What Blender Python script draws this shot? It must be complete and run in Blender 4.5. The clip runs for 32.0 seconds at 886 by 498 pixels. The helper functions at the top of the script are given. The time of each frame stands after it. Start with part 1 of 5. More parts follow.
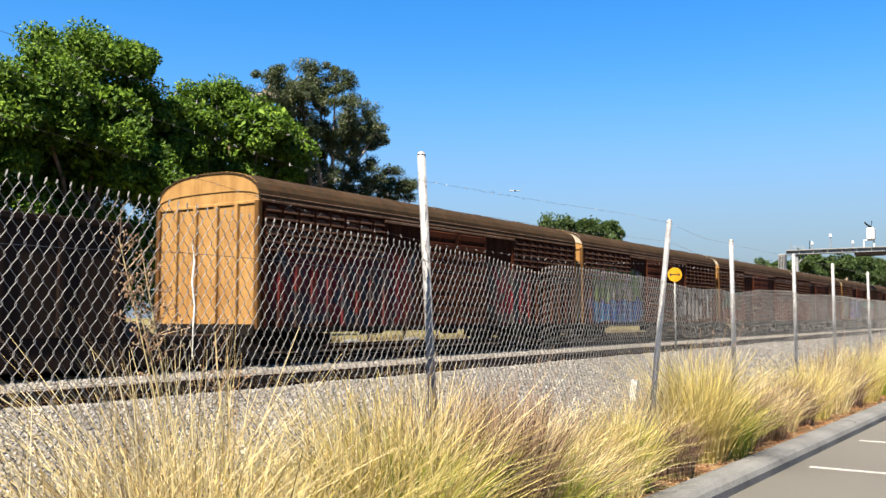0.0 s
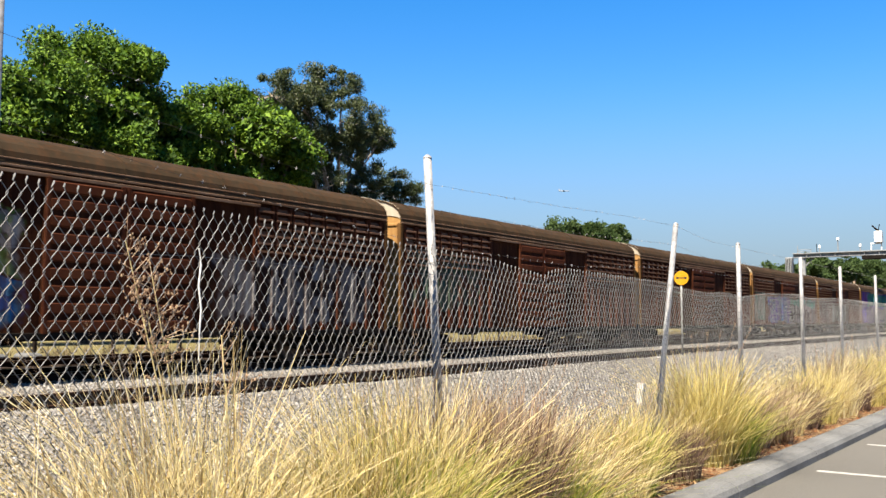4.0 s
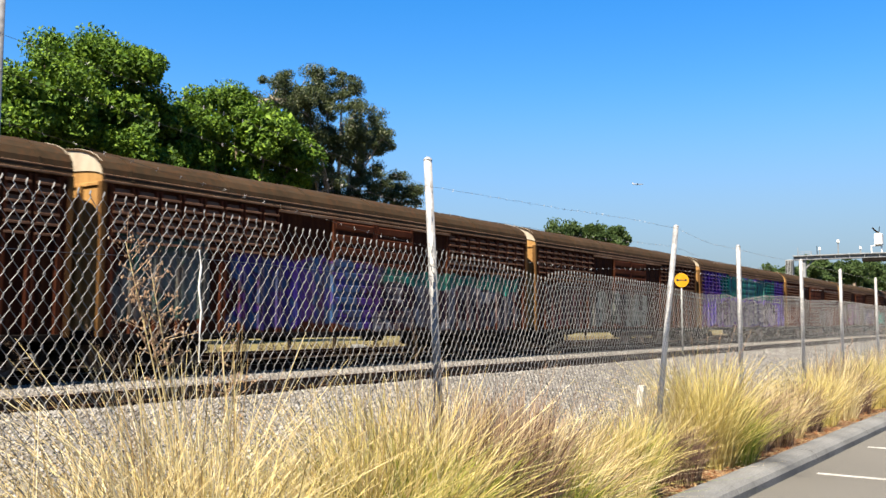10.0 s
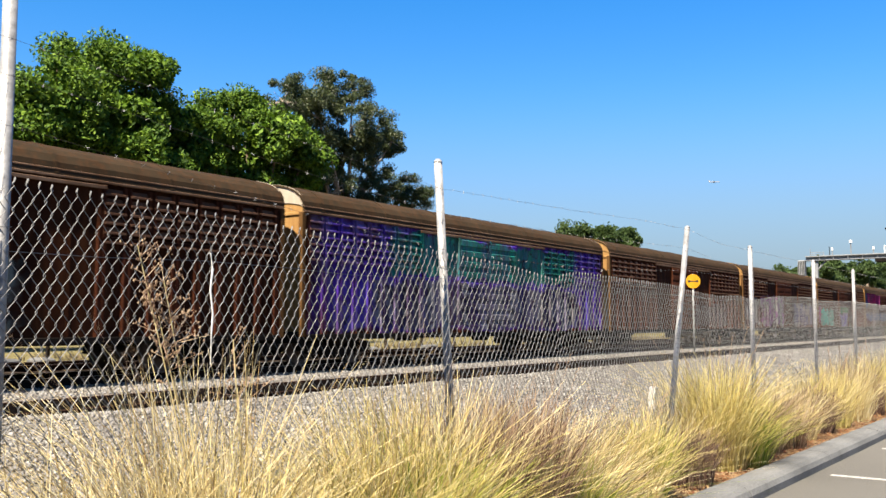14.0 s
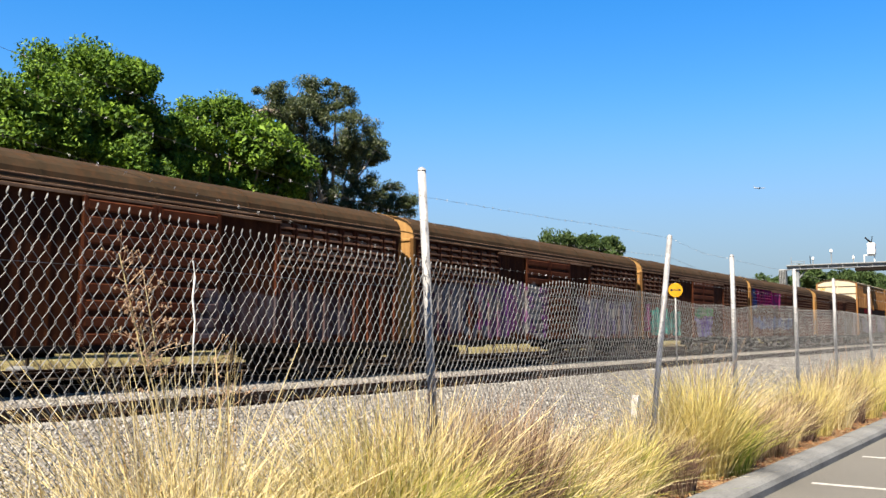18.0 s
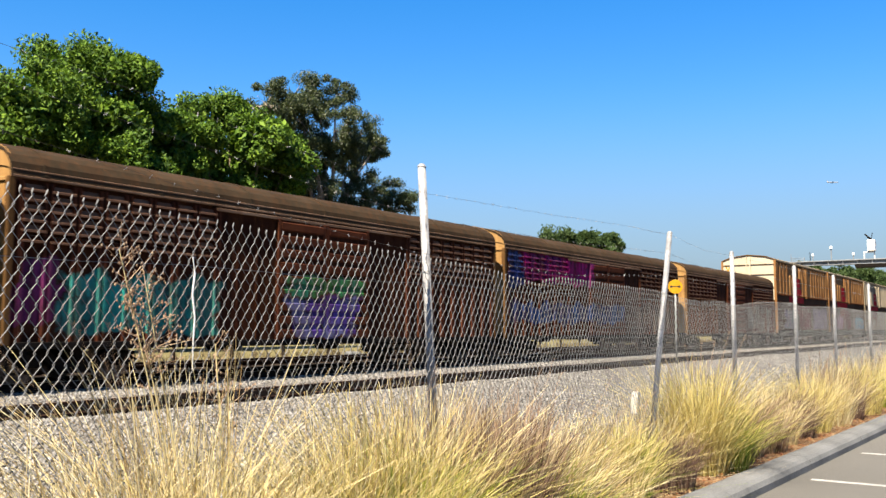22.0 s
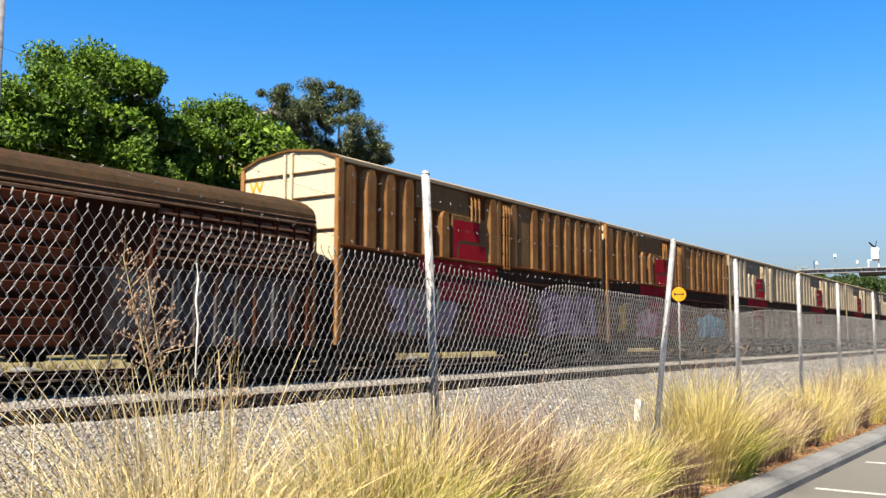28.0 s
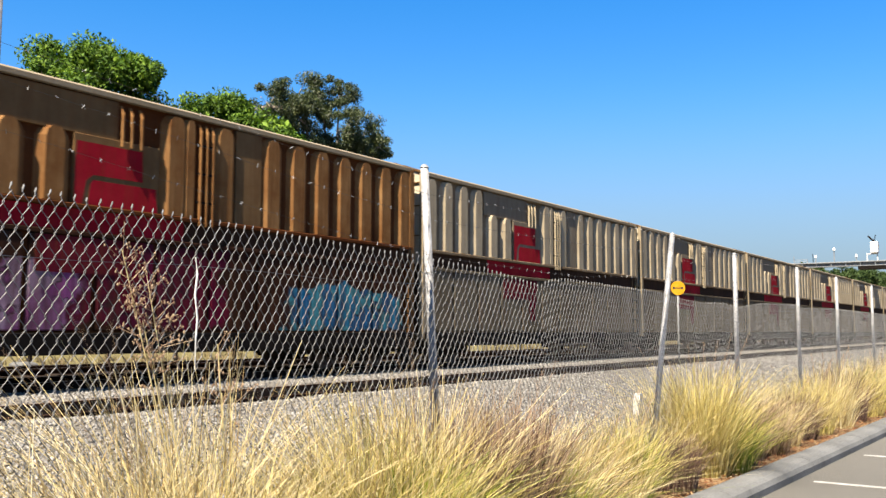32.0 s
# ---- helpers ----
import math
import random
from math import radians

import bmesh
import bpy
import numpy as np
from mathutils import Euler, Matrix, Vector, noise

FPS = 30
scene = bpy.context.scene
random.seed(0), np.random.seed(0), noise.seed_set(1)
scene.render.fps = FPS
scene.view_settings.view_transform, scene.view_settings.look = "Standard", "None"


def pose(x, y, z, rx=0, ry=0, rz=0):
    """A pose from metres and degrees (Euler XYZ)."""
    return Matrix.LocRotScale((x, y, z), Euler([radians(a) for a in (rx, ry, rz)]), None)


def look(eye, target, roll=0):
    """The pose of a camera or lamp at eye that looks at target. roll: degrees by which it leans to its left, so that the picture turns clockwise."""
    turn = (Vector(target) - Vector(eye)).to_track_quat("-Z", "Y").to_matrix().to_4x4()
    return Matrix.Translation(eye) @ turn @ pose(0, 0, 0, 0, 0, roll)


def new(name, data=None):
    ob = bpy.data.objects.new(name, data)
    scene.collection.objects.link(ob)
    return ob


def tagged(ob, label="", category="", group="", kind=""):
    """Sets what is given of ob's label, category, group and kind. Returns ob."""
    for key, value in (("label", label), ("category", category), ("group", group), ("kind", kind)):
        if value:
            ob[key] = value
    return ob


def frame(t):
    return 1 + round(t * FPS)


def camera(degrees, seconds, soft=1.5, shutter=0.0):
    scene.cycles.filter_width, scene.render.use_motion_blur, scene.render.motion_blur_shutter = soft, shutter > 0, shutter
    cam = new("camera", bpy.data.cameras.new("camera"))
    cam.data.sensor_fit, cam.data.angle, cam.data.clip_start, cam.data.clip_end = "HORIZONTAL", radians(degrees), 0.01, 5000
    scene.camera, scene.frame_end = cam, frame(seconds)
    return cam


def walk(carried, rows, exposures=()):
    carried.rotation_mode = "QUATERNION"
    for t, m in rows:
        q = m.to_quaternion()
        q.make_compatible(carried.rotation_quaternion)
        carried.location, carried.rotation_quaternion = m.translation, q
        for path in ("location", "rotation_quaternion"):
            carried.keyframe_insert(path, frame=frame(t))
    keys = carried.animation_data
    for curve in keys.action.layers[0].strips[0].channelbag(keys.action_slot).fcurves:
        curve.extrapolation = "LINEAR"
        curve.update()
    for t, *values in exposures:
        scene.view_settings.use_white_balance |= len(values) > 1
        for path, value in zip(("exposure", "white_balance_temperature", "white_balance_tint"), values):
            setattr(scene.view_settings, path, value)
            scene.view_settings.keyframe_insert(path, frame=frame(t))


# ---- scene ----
cam = camera(52.2, 32.0, soft=1.5, shutter=0.25)
EYE = (0.0, 0.0, 1.45)
# seconds and the turn of the hand-held camera, degrees (XYZ)
PATH = [
    (0, 94.320, -0.000, -55.980), (0.5, 94.389, 0.041, -55.982), (1, 94.460, -0.047, -55.978), (1.5, 94.538, -0.010, -55.927),
    (2, 94.549, 0.024, -55.880), (2.5, 94.544, 0.002, -55.818), (3, 94.516, -0.052, -55.731), (3.5, 94.520, -0.034, -55.663),
    (5.5, 94.534, -0.062, -55.433), (6, 94.555, -0.031, -55.430), (6.5, 94.612, -0.076, -55.434), (7, 94.659, -0.035, -55.432),
    (7.5, 94.677, 0.011, -55.485), (8, 94.659, -0.007, -55.528), (8.5, 94.625, -0.094, -55.541), (9, 94.622, -0.104, -55.585),
    (9.5, 94.670, -0.086, -55.584), (10, 94.657, -0.070, -55.583), (10.5, 94.682, -0.084, -55.537), (11, 94.692, -0.172, -55.555),
    (11.5, 94.768, -0.046, -55.431), (12, 94.790, 0.143, -55.216), (12.5, 94.785, 0.213, -55.004), (13, 94.832, 0.207, -54.850),
    (13.5, 94.807, 0.190, -54.828), (14, 94.782, 0.100, -54.895), (14.5, 94.860, 0.086, -55.002), (16.5, 95.151, 0.123, -55.810),
    (17, 95.234, 0.091, -55.932), (17.5, 95.324, 0.042, -55.951), (18, 95.313, 0.073, -55.944), (18.5, 95.250, 0.025, -55.936),
    (19, 95.176, 0.018, -55.948), (19.5, 95.115, 0.031, -55.949), (20, 95.102, 0.035, -55.962), (20.5, 95.114, 0.062, -55.948),
    (21, 95.123, 0.096, -55.961), (21.5, 95.089, 0.067, -55.949), (22, 95.084, 0.026, -55.951), (22.5, 95.104, -0.028, -55.910),
    (23, 95.160, -0.064, -55.863), (23.5, 95.231, -0.070, -55.853), (24, 95.360, -0.050, -55.862), (24.5, 95.444, -0.056, -55.823),
    (25, 95.497, -0.040, -55.876), (25.5, 95.506, -0.021, -55.909), (27.5, 95.625, -0.210, -55.762), (28, 95.512, -0.194, -55.756),
    (28.5, 95.440, -0.219, -55.780), (29, 95.389, -0.231, -55.764), (29.5, 95.357, -0.200, -55.778), (30, 95.250, -0.179, -55.804),
    (30.5, 95.199, -0.153, -55.806), (31, 95.178, -0.161, -55.847), (31.5, 95.140, -0.136, -55.808), (32, 95.136, -0.124, -55.806),
]
walk(cam, [(t, pose(*EYE, a, b, c)) for t, a, b, c in PATH])

# ---- light ----
SUN_EL, SUN_AZ = 54.5, 186.5      # sun stands over the left end of the track; azimuth from +x towards +y
world = bpy.data.worlds.new("sky")
scene.world = world
world.use_nodes = True
wn = world.node_tree
sky = wn.nodes.new("ShaderNodeTexSky")
sky.sky_type, sky.sun_disc = "NISHITA", False
sky.sun_elevation = radians(SUN_EL)
sky.sun_rotation = radians(90 - SUN_AZ)
sky.altitude, sky.air_density, sky.dust_density, sky.ozone_density = 0, 1.0, 0.1, 3.0
tone = wn.nodes.new("ShaderNodeHueSaturation")
tone.inputs["Saturation"].default_value = 1.79
tone.inputs["Hue"].default_value = 0.511
tone.inputs["Value"].default_value = 1.5
soft_sky = wn.nodes.new("ShaderNodeGamma")
soft_sky.inputs["Gamma"].default_value = 0.68
wn.links.new(sky.outputs[0], soft_sky.inputs["Color"])
wn.links.new(soft_sky.outputs[0], tone.inputs["Color"])
# thin smoke haze all round the horizon
where = wn.nodes.new("ShaderNodeSeparateXYZ")
wn.links.new(wn.nodes.new("ShaderNodeTexCoord").outputs["Generated"], where.inputs[0])
low = wn.nodes.new("ShaderNodeMapRange")
low.interpolation_type = "SMOOTHSTEP"
for k, v in (("From Min", 0.0), ("From Max", 0.27), ("To Min", 0.95), ("To Max", 0.0)):
    low.inputs[k].default_value = v
wn.links.new(where.outputs[2], low.inputs["Value"])
haze = wn.nodes.new("ShaderNodeMix")
haze.data_type = "RGBA"
haze.inputs[7].default_value = (1.1, 1.5, 2.0, 1)
wn.links.new(low.outputs[0], haze.inputs[0])
wn.links.new(tone.outputs[0], haze.inputs[6])
wn.links.new(haze.outputs[2], wn.nodes["Background"].inputs[0])
wn.nodes["Background"].inputs[1].default_value = 0.0517
sun = new("sun", bpy.data.lights.new("sun", "SUN"))
sun.data.energy, sun.data.angle, sun.data.color = 5.0, radians(0.5), (1.0, 0.88, 0.7)
_e, _a = radians(SUN_EL), radians(SUN_AZ)
_to = Vector((math.cos(_e) * math.cos(_a), math.cos(_e) * math.sin(_a), math.sin(_e)))
sun.matrix_world = look(_to * 50, (0, 0, 0))
scene.view_settings.exposure = 2.2


# ---- materials ----
class Nodes:
    """Short way to wire a material."""

    def __init__(self, name, rough=0.8, metal=0.0, spec=0.05):
        self.mat = bpy.data.materials.new(name)
        self.mat.use_nodes = True
        self.t = self.mat.node_tree
        self.b = self.t.nodes["Principled BSDF"]
        self.b.inputs["Roughness"].default_value = rough
        self.b.inputs["Metallic"].default_value = metal
        self.b.inputs["Specular IOR Level"].default_value = spec
        self.co = self.node("ShaderNodeTexCoord").outputs["Object"]

    def node(self, kind, **kw):
        n = self.t.nodes.new(kind)
        for k, v in kw.items():
            n.inputs[k.replace("_", " ")].default_value = v
        return n

    def link(self, a, b):
        self.t.links.new(a, b)
        return b

    def scaled(self, sx, sy, sz, co=None):
        m = self.node("ShaderNodeMapping")
        self.link(co or self.co, m.inputs["Vector"])
        m.inputs["Scale"].default_value = (sx, sy, sz)
        return m.outputs[0]

    def noise(self, scale, detail=4.0, rough=0.6, co=None):
        n = self.node("ShaderNodeTexNoise", Scale=scale, Detail=detail, Roughness=rough)
        self.link(co or self.co, n.inputs["Vector"])
        return n.outputs["Fac"]

    def ramp(self, fac, *stops):
        r = self.node("ShaderNodeValToRGB")
        e = r.color_ramp.elements
        while len(e) < len(stops):
            e.new(0.5)
        for el, (p, c) in zip(e, stops):
            el.position = p
            el.color = (*c, 1) if isinstance(c, (tuple, list)) else (c, c, c, 1)
        self.link(fac, r.inputs[0])
        return r.outputs[0]

    def mix(self, fac, a, b, mode="MIX"):
        m = self.t.nodes.new("ShaderNodeMix")
        m.data_type, m.blend_type = "RGBA", mode
        for s, v in ((m.inputs[0], fac), (m.inputs[6], a), (m.inputs[7], b)):
            if isinstance(v, (int, float)):
                s.default_value = v
            elif isinstance(v, (tuple, list)):
                s.default_value = (*v, 1)
            else:
                self.link(v, s)
        return m.outputs[2]

    def math(self, op, a, b=0.0):
        m = self.t.nodes.new("ShaderNodeMath")
        m.operation = op
        for s, v in zip(m.inputs, (a, b)):
            if isinstance(v, (int, float)):
                s.default_value = v
            else:
                self.link(v, s)
        return m.outputs[0]

    def color(self, c):
        if isinstance(c, (tuple, list)):
            self.b.inputs["Base Color"].default_value = (*c, 1)
        else:
            self.link(c, self.b.inputs["Base Color"])
        return self

    def rough(self, r):
        self.link(r, self.b.inputs["Roughness"])
        return self

    def bump(self, h, dist=0.02, strength=0.6):
        n = self.node("ShaderNodeBump", Strength=strength, Distance=dist)
        self.link(h, n.inputs["Height"])
        self.link(n.outputs[0], self.b.inputs["Normal"])
        return self

    def random(self):
        return self.node("ShaderNodeObjectInfo").outputs["Random"]

    def island(self):
        return self.node("ShaderNodeNewGeometry").outputs["Random Per Island"]


def m_plain(name, a, b, scale=3.0, rough=0.75, metal=0.0, bump=0.004, fine=40.0):
    """Two-tone surface with coarse patches and fine grain."""
    n = Nodes(name, rough, metal)
    coarse = n.ramp(n.noise(scale, 5), (0.35, a), (0.65, b))
    grain = n.ramp(n.noise(fine, 3), (0.3, 0.72), (0.7, 1.15))
    n.color(n.mix(1.0, coarse, grain, "MULTIPLY"))
    n.bump(n.noise(fine, 4), bump)
    return n.mat


def m_asphalt():
    n = Nodes("asphalt", 0.9)
    patches = n.ramp(n.noise(0.245, 4.2, 0.455), (0.3, (0.074, 0.071, 0.065)), (0.7, (0.1, 0.096, 0.088)))
    stone = n.ramp(n.noise(95, 2), (0.3, 0.68), (0.72, 1.25))
    col = n.mix(1.0, patches, stone, "MULTIPLY")
    oil = n.ramp(n.noise(1.7, 3), (0.66, 0.0), (0.78, 0.35))
    n.color(n.mix(oil, col, (0.0352, 0.032, 0.0288)))
    n.bump(n.noise(130, 3), 0.006, 0.7)
    return n.mat


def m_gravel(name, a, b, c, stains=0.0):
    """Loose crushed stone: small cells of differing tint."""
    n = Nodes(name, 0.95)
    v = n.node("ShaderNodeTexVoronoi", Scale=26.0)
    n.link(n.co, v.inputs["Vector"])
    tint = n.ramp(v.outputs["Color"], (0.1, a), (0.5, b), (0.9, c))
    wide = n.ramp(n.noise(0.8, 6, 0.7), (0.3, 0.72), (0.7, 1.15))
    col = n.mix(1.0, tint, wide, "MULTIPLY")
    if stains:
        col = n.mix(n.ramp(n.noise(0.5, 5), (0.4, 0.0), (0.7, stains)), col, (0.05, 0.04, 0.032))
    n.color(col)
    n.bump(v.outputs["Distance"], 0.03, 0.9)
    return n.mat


def m_verge():
    """Dry earth with leaf litter, turning to pale stone past the fence."""
    n = Nodes("ground_soil", 0.95)
    v = n.node("ShaderNodeTexVoronoi", Scale=30.0)
    n.link(n.co, v.inputs["Vector"])
    litter = n.ramp(v.outputs["Color"], (0.15, (0.08192, 0.03584, 0.01792)), (0.5, (0.1638, 0.09728, 0.0512)), (0.85, (0.2304, 0.169, 0.1024)))
    # Stone ground darker than the loose stones: shade of their gaps in colour.
    stone = n.ramp(v.outputs["Color"], (0.1, (0.07, 0.064, 0.056)), (0.5, (0.12, 0.112, 0.1)), (0.9, (0.19, 0.18, 0.165)))
    wide = n.ramp(n.noise(0.9, 6, 0.7), (0.3, 0.75), (0.7, 1.12))
    sep = n.node("ShaderNodeSeparateXYZ")
    n.link(n.co, sep.inputs[0])
    wob = n.math("ADD", sep.outputs[1], n.math("MULTIPLY", n.noise(1.2, 4), 0.9))
    fac = n.ramp(n.math("SUBTRACT", wob, 3.0), (0.3, 0.0), (0.75, 1.0))
    dry = n.ramp(n.noise(6.0, 6), (0.35, (0.075, 0.065, 0.03)), (0.65, (0.15, 0.13, 0.062)))
    far = n.ramp(n.math("MULTIPLY", n.math("SUBTRACT", wob, 19.6), 0.3), (0.2, 0.0), (0.6, 1.0))
    col = n.mix(fac, litter, stone)
    col = n.mix(1.0, col, wide, "MULTIPLY")
    n.color(n.mix(far, col, dry))
    n.bump(v.outputs["Distance"], 0.03, 0.9)
    return n.mat


def m_grass(name, *cols, gloss=0.7, through_light=0.44):
    """Blades: each its own tint."""
    n = Nodes(name, gloss, 0, 0.2 if gloss > 0.6 else 0.35)
    k = len(cols) - 1
    n.color(n.ramp(n.island(), *[(i / k, c) for i, c in enumerate(cols)]))
    n.b.inputs["Subsurface Weight"].default_value = 0.0
    tr = n.node("ShaderNodeBsdfTranslucent")
    mx = n.node("ShaderNodeMixShader", Fac=through_light)
    n.link(n.b.inputs["Base Color"].links[0].from_socket, tr.inputs["Color"])
    n.link(n.b.outputs[0], mx.inputs[1])
    n.link(tr.outputs[0], mx.inputs[2])
    n.link(mx.outputs[0], n.t.nodes["Material Output"].inputs["Surface"])
    return n.mat


def van_paint(name, a, b, zones=(), rust=0.5):
    """Weathered wagon paint with rain streaks, rust and sprayed patches.
    zones: (x0, x1, z0, z1, main colour, second colour) in the wagon's own metres."""
    n = Nodes(name, 0.85, 0, 0.03)
    base = n.ramp(n.noise(1.1, 6, 0.7), (0.33, a), (0.67, b))
    sep = n.node("ShaderNodeSeparateXYZ")
    n.link(n.co, sep.inputs[0])
    col = base
    for x0, x1, z0, z1, c1, c2 in zones:
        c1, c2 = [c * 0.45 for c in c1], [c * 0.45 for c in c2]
        wx = n.math("ADD", sep.outputs[0], n.math("MULTIPLY", n.math("SUBTRACT", n.noise(2.3, 3), 0.5), 1.3))
        wz = n.math("ADD", sep.outputs[2], n.math("MULTIPLY", n.math("SUBTRACT", n.noise(1.9, 3), 0.5), 0.7))
        hx, hz = (x1 - x0) / 2, (z1 - z0) / 2
        dx = n.math("DIVIDE", n.math("ABSOLUTE", n.math("SUBTRACT", wx, (x0 + x1) / 2)), hx)
        dz = n.math("DIVIDE", n.math("ABSOLUTE", n.math("SUBTRACT", wz, (z0 + z1) / 2)), hz)
        m = n.math("MAXIMUM", dx, dz)
        mask = n.ramp(m, (0.9, 1.0), (1.0, 0.0))
        letters = n.noise(1.0, 2, 0.5, n.scaled(3.1, 3.1, 2.0))
        pat = n.ramp(letters, (0.44, c1), (0.47, (0.02, 0.02, 0.025)), (0.5, c2))
        pat = n.mix(n.ramp(n.noise(1.7, 2), (0.5, 0.0), (0.54, 0.7)), pat, c1)
        pat = n.mix(1.0, pat, n.ramp(n.noise(1.0, 6, 0.75, n.scaled(14, 14, 1.6)), (0.3, 0.3), (0.62, 1.05)), "MULTIPLY")
        col = n.mix(n.math("MULTIPLY", mask, n.ramp(n.noise(1.0, 4, 0.7, n.scaled(5, 5, 0.6)), (0.3, 0.3), (0.56, 0.95))), col, pat)
    streak = n.noise(1.0, 5, 0.7, n.scaled(9, 9, 0.5))
    col = n.mix(n.ramp(streak, (0.45, 0.0), (0.75, rust)), col, (0.075, 0.028, 0.01))
    col = n.mix(n.ramp(n.noise(14, 5, 0.75), (0.6, 0.0), (0.72, rust * 0.8)), col, (0.15, 0.05, 0.014))
    n.color(col)
    n.bump(n.noise(30, 4), 0.004, 0.5)
    return n.mat


M_ASPHALT = m_asphalt()
M_SOIL = m_verge()
M_BALLAST = m_gravel("pale_ballast", (0.1109, 0.099, 0.08712), (0.1584, 0.1426, 0.1267), (0.2059, 0.1901, 0.1703))
# Near-black stone: the shade round the train is painted into its colour.
M_SHADEBED = m_gravel("shaded_ballast", (0.005, 0.004, 0.0036), (0.0095, 0.0075, 0.0064), (0.016, 0.0125, 0.0105), 0.5)
M_CONCRETE = m_plain("kerb_concrete", (0.085, 0.086, 0.086), (0.122, 0.124, 0.125), 1.6, 0.9, 0, 0.006, 55)
M_LINE = m_plain("road_paint", (0.2, 0.197, 0.186), (0.3, 0.295, 0.28), 6, 0.8, 0, 0.002, 60)
# Rust brown taken darker: shade on the edging's face is put into it.
M_RAIL = m_plain("rusty_rail", (0.012, 0.007, 0.005), (0.028, 0.015, 0.01), 5, 0.8, 0.2, 0.003, 60)
M_RAILTOP = m_plain("worn_rail_head", (0.1386, 0.1247, 0.1155), (0.194, 0.1756, 0.1617), 5, 0.35, 0.8, 0.001, 60)
# Timber colour also holds the shade along the edging.
M_SLEEPER = m_plain("sleeper_timber", (0.012, 0.0085, 0.0065), (0.032, 0.024, 0.018), 4, 0.9, 0, 0.01, 30)
M_GALV = m_plain("galvanised_steel", (0.1683, 0.1683, 0.1728), (0.2808, 0.2808, 0.2808), 7, 0.55, 0.3, 0.002, 50)
M_WIRE = m_plain("galvanised_wire", (0.105, 0.105, 0.107), (0.165, 0.165, 0.165), 3, 0.75, 0.0, 0.0, 50)
M_WHITE = m_plain("white_paint", (0.42, 0.42, 0.41), (0.52, 0.52, 0.51), 8, 0.6, 0, 0.002, 60)
# Grimy steel, blackened further: the shade below the wagons is in its colour.
M_DARKSTEEL = m_plain("grimy_shaded_steel", (0.004, 0.0034, 0.003), (0.0105, 0.0082, 0.0066), 3, 0.85, 0.0, 0.004, 30)
M_WHEEL = m_plain("wheel_steel", (0.06, 0.045, 0.038), (0.12, 0.09, 0.075), 4, 0.6, 0.5, 0.003, 40)
M_ROOF = van_paint("van_roof_paint", (0.01848, 0.0132, 0.00792), (0.03168, 0.02244, 0.01386), (), 0.35)
M_HOOD = van_paint("van_hood_cream", (0.2, 0.17, 0.125), (0.3, 0.27, 0.22), (), 0.35)
M_YELLOW = van_paint("van_end_yellow", (0.1716, 0.09372, 0.03432), (0.2574, 0.1551, 0.0594), (), 0.6)
M_GANTRY = m_plain("weathered_grey_steel", (0.13, 0.138, 0.148), (0.19, 0.2, 0.21), 4, 0.6, 0.1, 0.002, 40)
M_SIGN = m_plain("sign_yellow", (0.3267, 0.1584, 0.007392), (0.3709, 0.198, 0.01485), 6, 0.5, 0, 0.0, 60)
M_BLACK = m_plain("black_paint", (0.015, 0.015, 0.015), (0.03, 0.03, 0.03), 6, 0.6, 0, 0.0, 60)
M_RED = van_paint("red_logo_paint", (0.15, 0.004, 0.009), (0.25, 0.008, 0.018), (), 0.4)
# Logo red at about a third, for the block on the lower panels.
M_REDLOW = van_paint("dark_red_paint", (0.05, 0.004, 0.01), (0.09, 0.006, 0.014), (), 0.7)
M_CREAMEND = van_paint("cream_end_paint", (0.3049, 0.268, 0.194), (0.3419, 0.3049, 0.231), (), 0.12)
M_BARK = m_plain("bark", (0.07, 0.0525, 0.0385), (0.14, 0.112, 0.0875), 3, 0.95, 0, 0.02, 18)
M_EUCBARK = m_plain("smooth_bark", (0.154, 0.126, 0.105), (0.28, 0.245, 0.21), 2, 0.85, 0, 0.01, 14)
M_LEAF = m_grass("bright_leaf", (0.014, 0.034, 0.003), (0.034, 0.075, 0.005), (0.062, 0.12, 0.008), (0.115, 0.185, 0.014), gloss=0.7, through_light=0.25)
M_EUCLEAF = m_grass("olive_leaf", (0.012, 0.02, 0.007), (0.023, 0.036, 0.01), (0.036, 0.052, 0.013), (0.06, 0.072, 0.02), gloss=0.5, through_light=0.25)
M_FARLEAF = m_grass("far_leaf", (0.02231, 0.04211, 0.01241), (0.03709, 0.06435, 0.01736), (0.05445, 0.08448, 0.02475))
STRAW = ((0.38, 0.29, 0.13), (0.56, 0.46, 0.235), (0.64, 0.56, 0.32), (0.47, 0.38, 0.19))
M_STRAW = m_grass("straw_blade", (0.13, 0.085, 0.035), (0.3, 0.22, 0.1), *STRAW, (0.68, 0.62, 0.42))
M_GOLD = m_grass("golden_blade", (0.1, 0.075, 0.022), (0.34, 0.26, 0.08), (0.54, 0.44, 0.15), (0.62, 0.53, 0.22), (0.4, 0.34, 0.1), (0.66, 0.57, 0.29))
M_GREENB = m_grass("green_blade", (0.05, 0.085, 0.01), (0.14, 0.19, 0.02), (0.25, 0.28, 0.04), (0.4, 0.36, 0.09), (0.5, 0.42, 0.16))
M_DEADB = m_grass("dead_blade", (0.025, 0.013, 0.009), (0.11, 0.062, 0.04), (0.21, 0.13, 0.085), (0.34, 0.24, 0.155), (0.46, 0.37, 0.25))
M_BROWNB = m_grass("brown_blade", (0.0264, 0.01452, 0.01056), (0.0858, 0.0495, 0.0363), (0.1584, 0.099, 0.0726), (0.2376, 0.165, 0.1254))
M_FIELD = m_grass("field_blade", (0.05, 0.04, 0.018), (0.11, 0.085, 0.042), (0.17, 0.13, 0.072), (0.23, 0.18, 0.105))
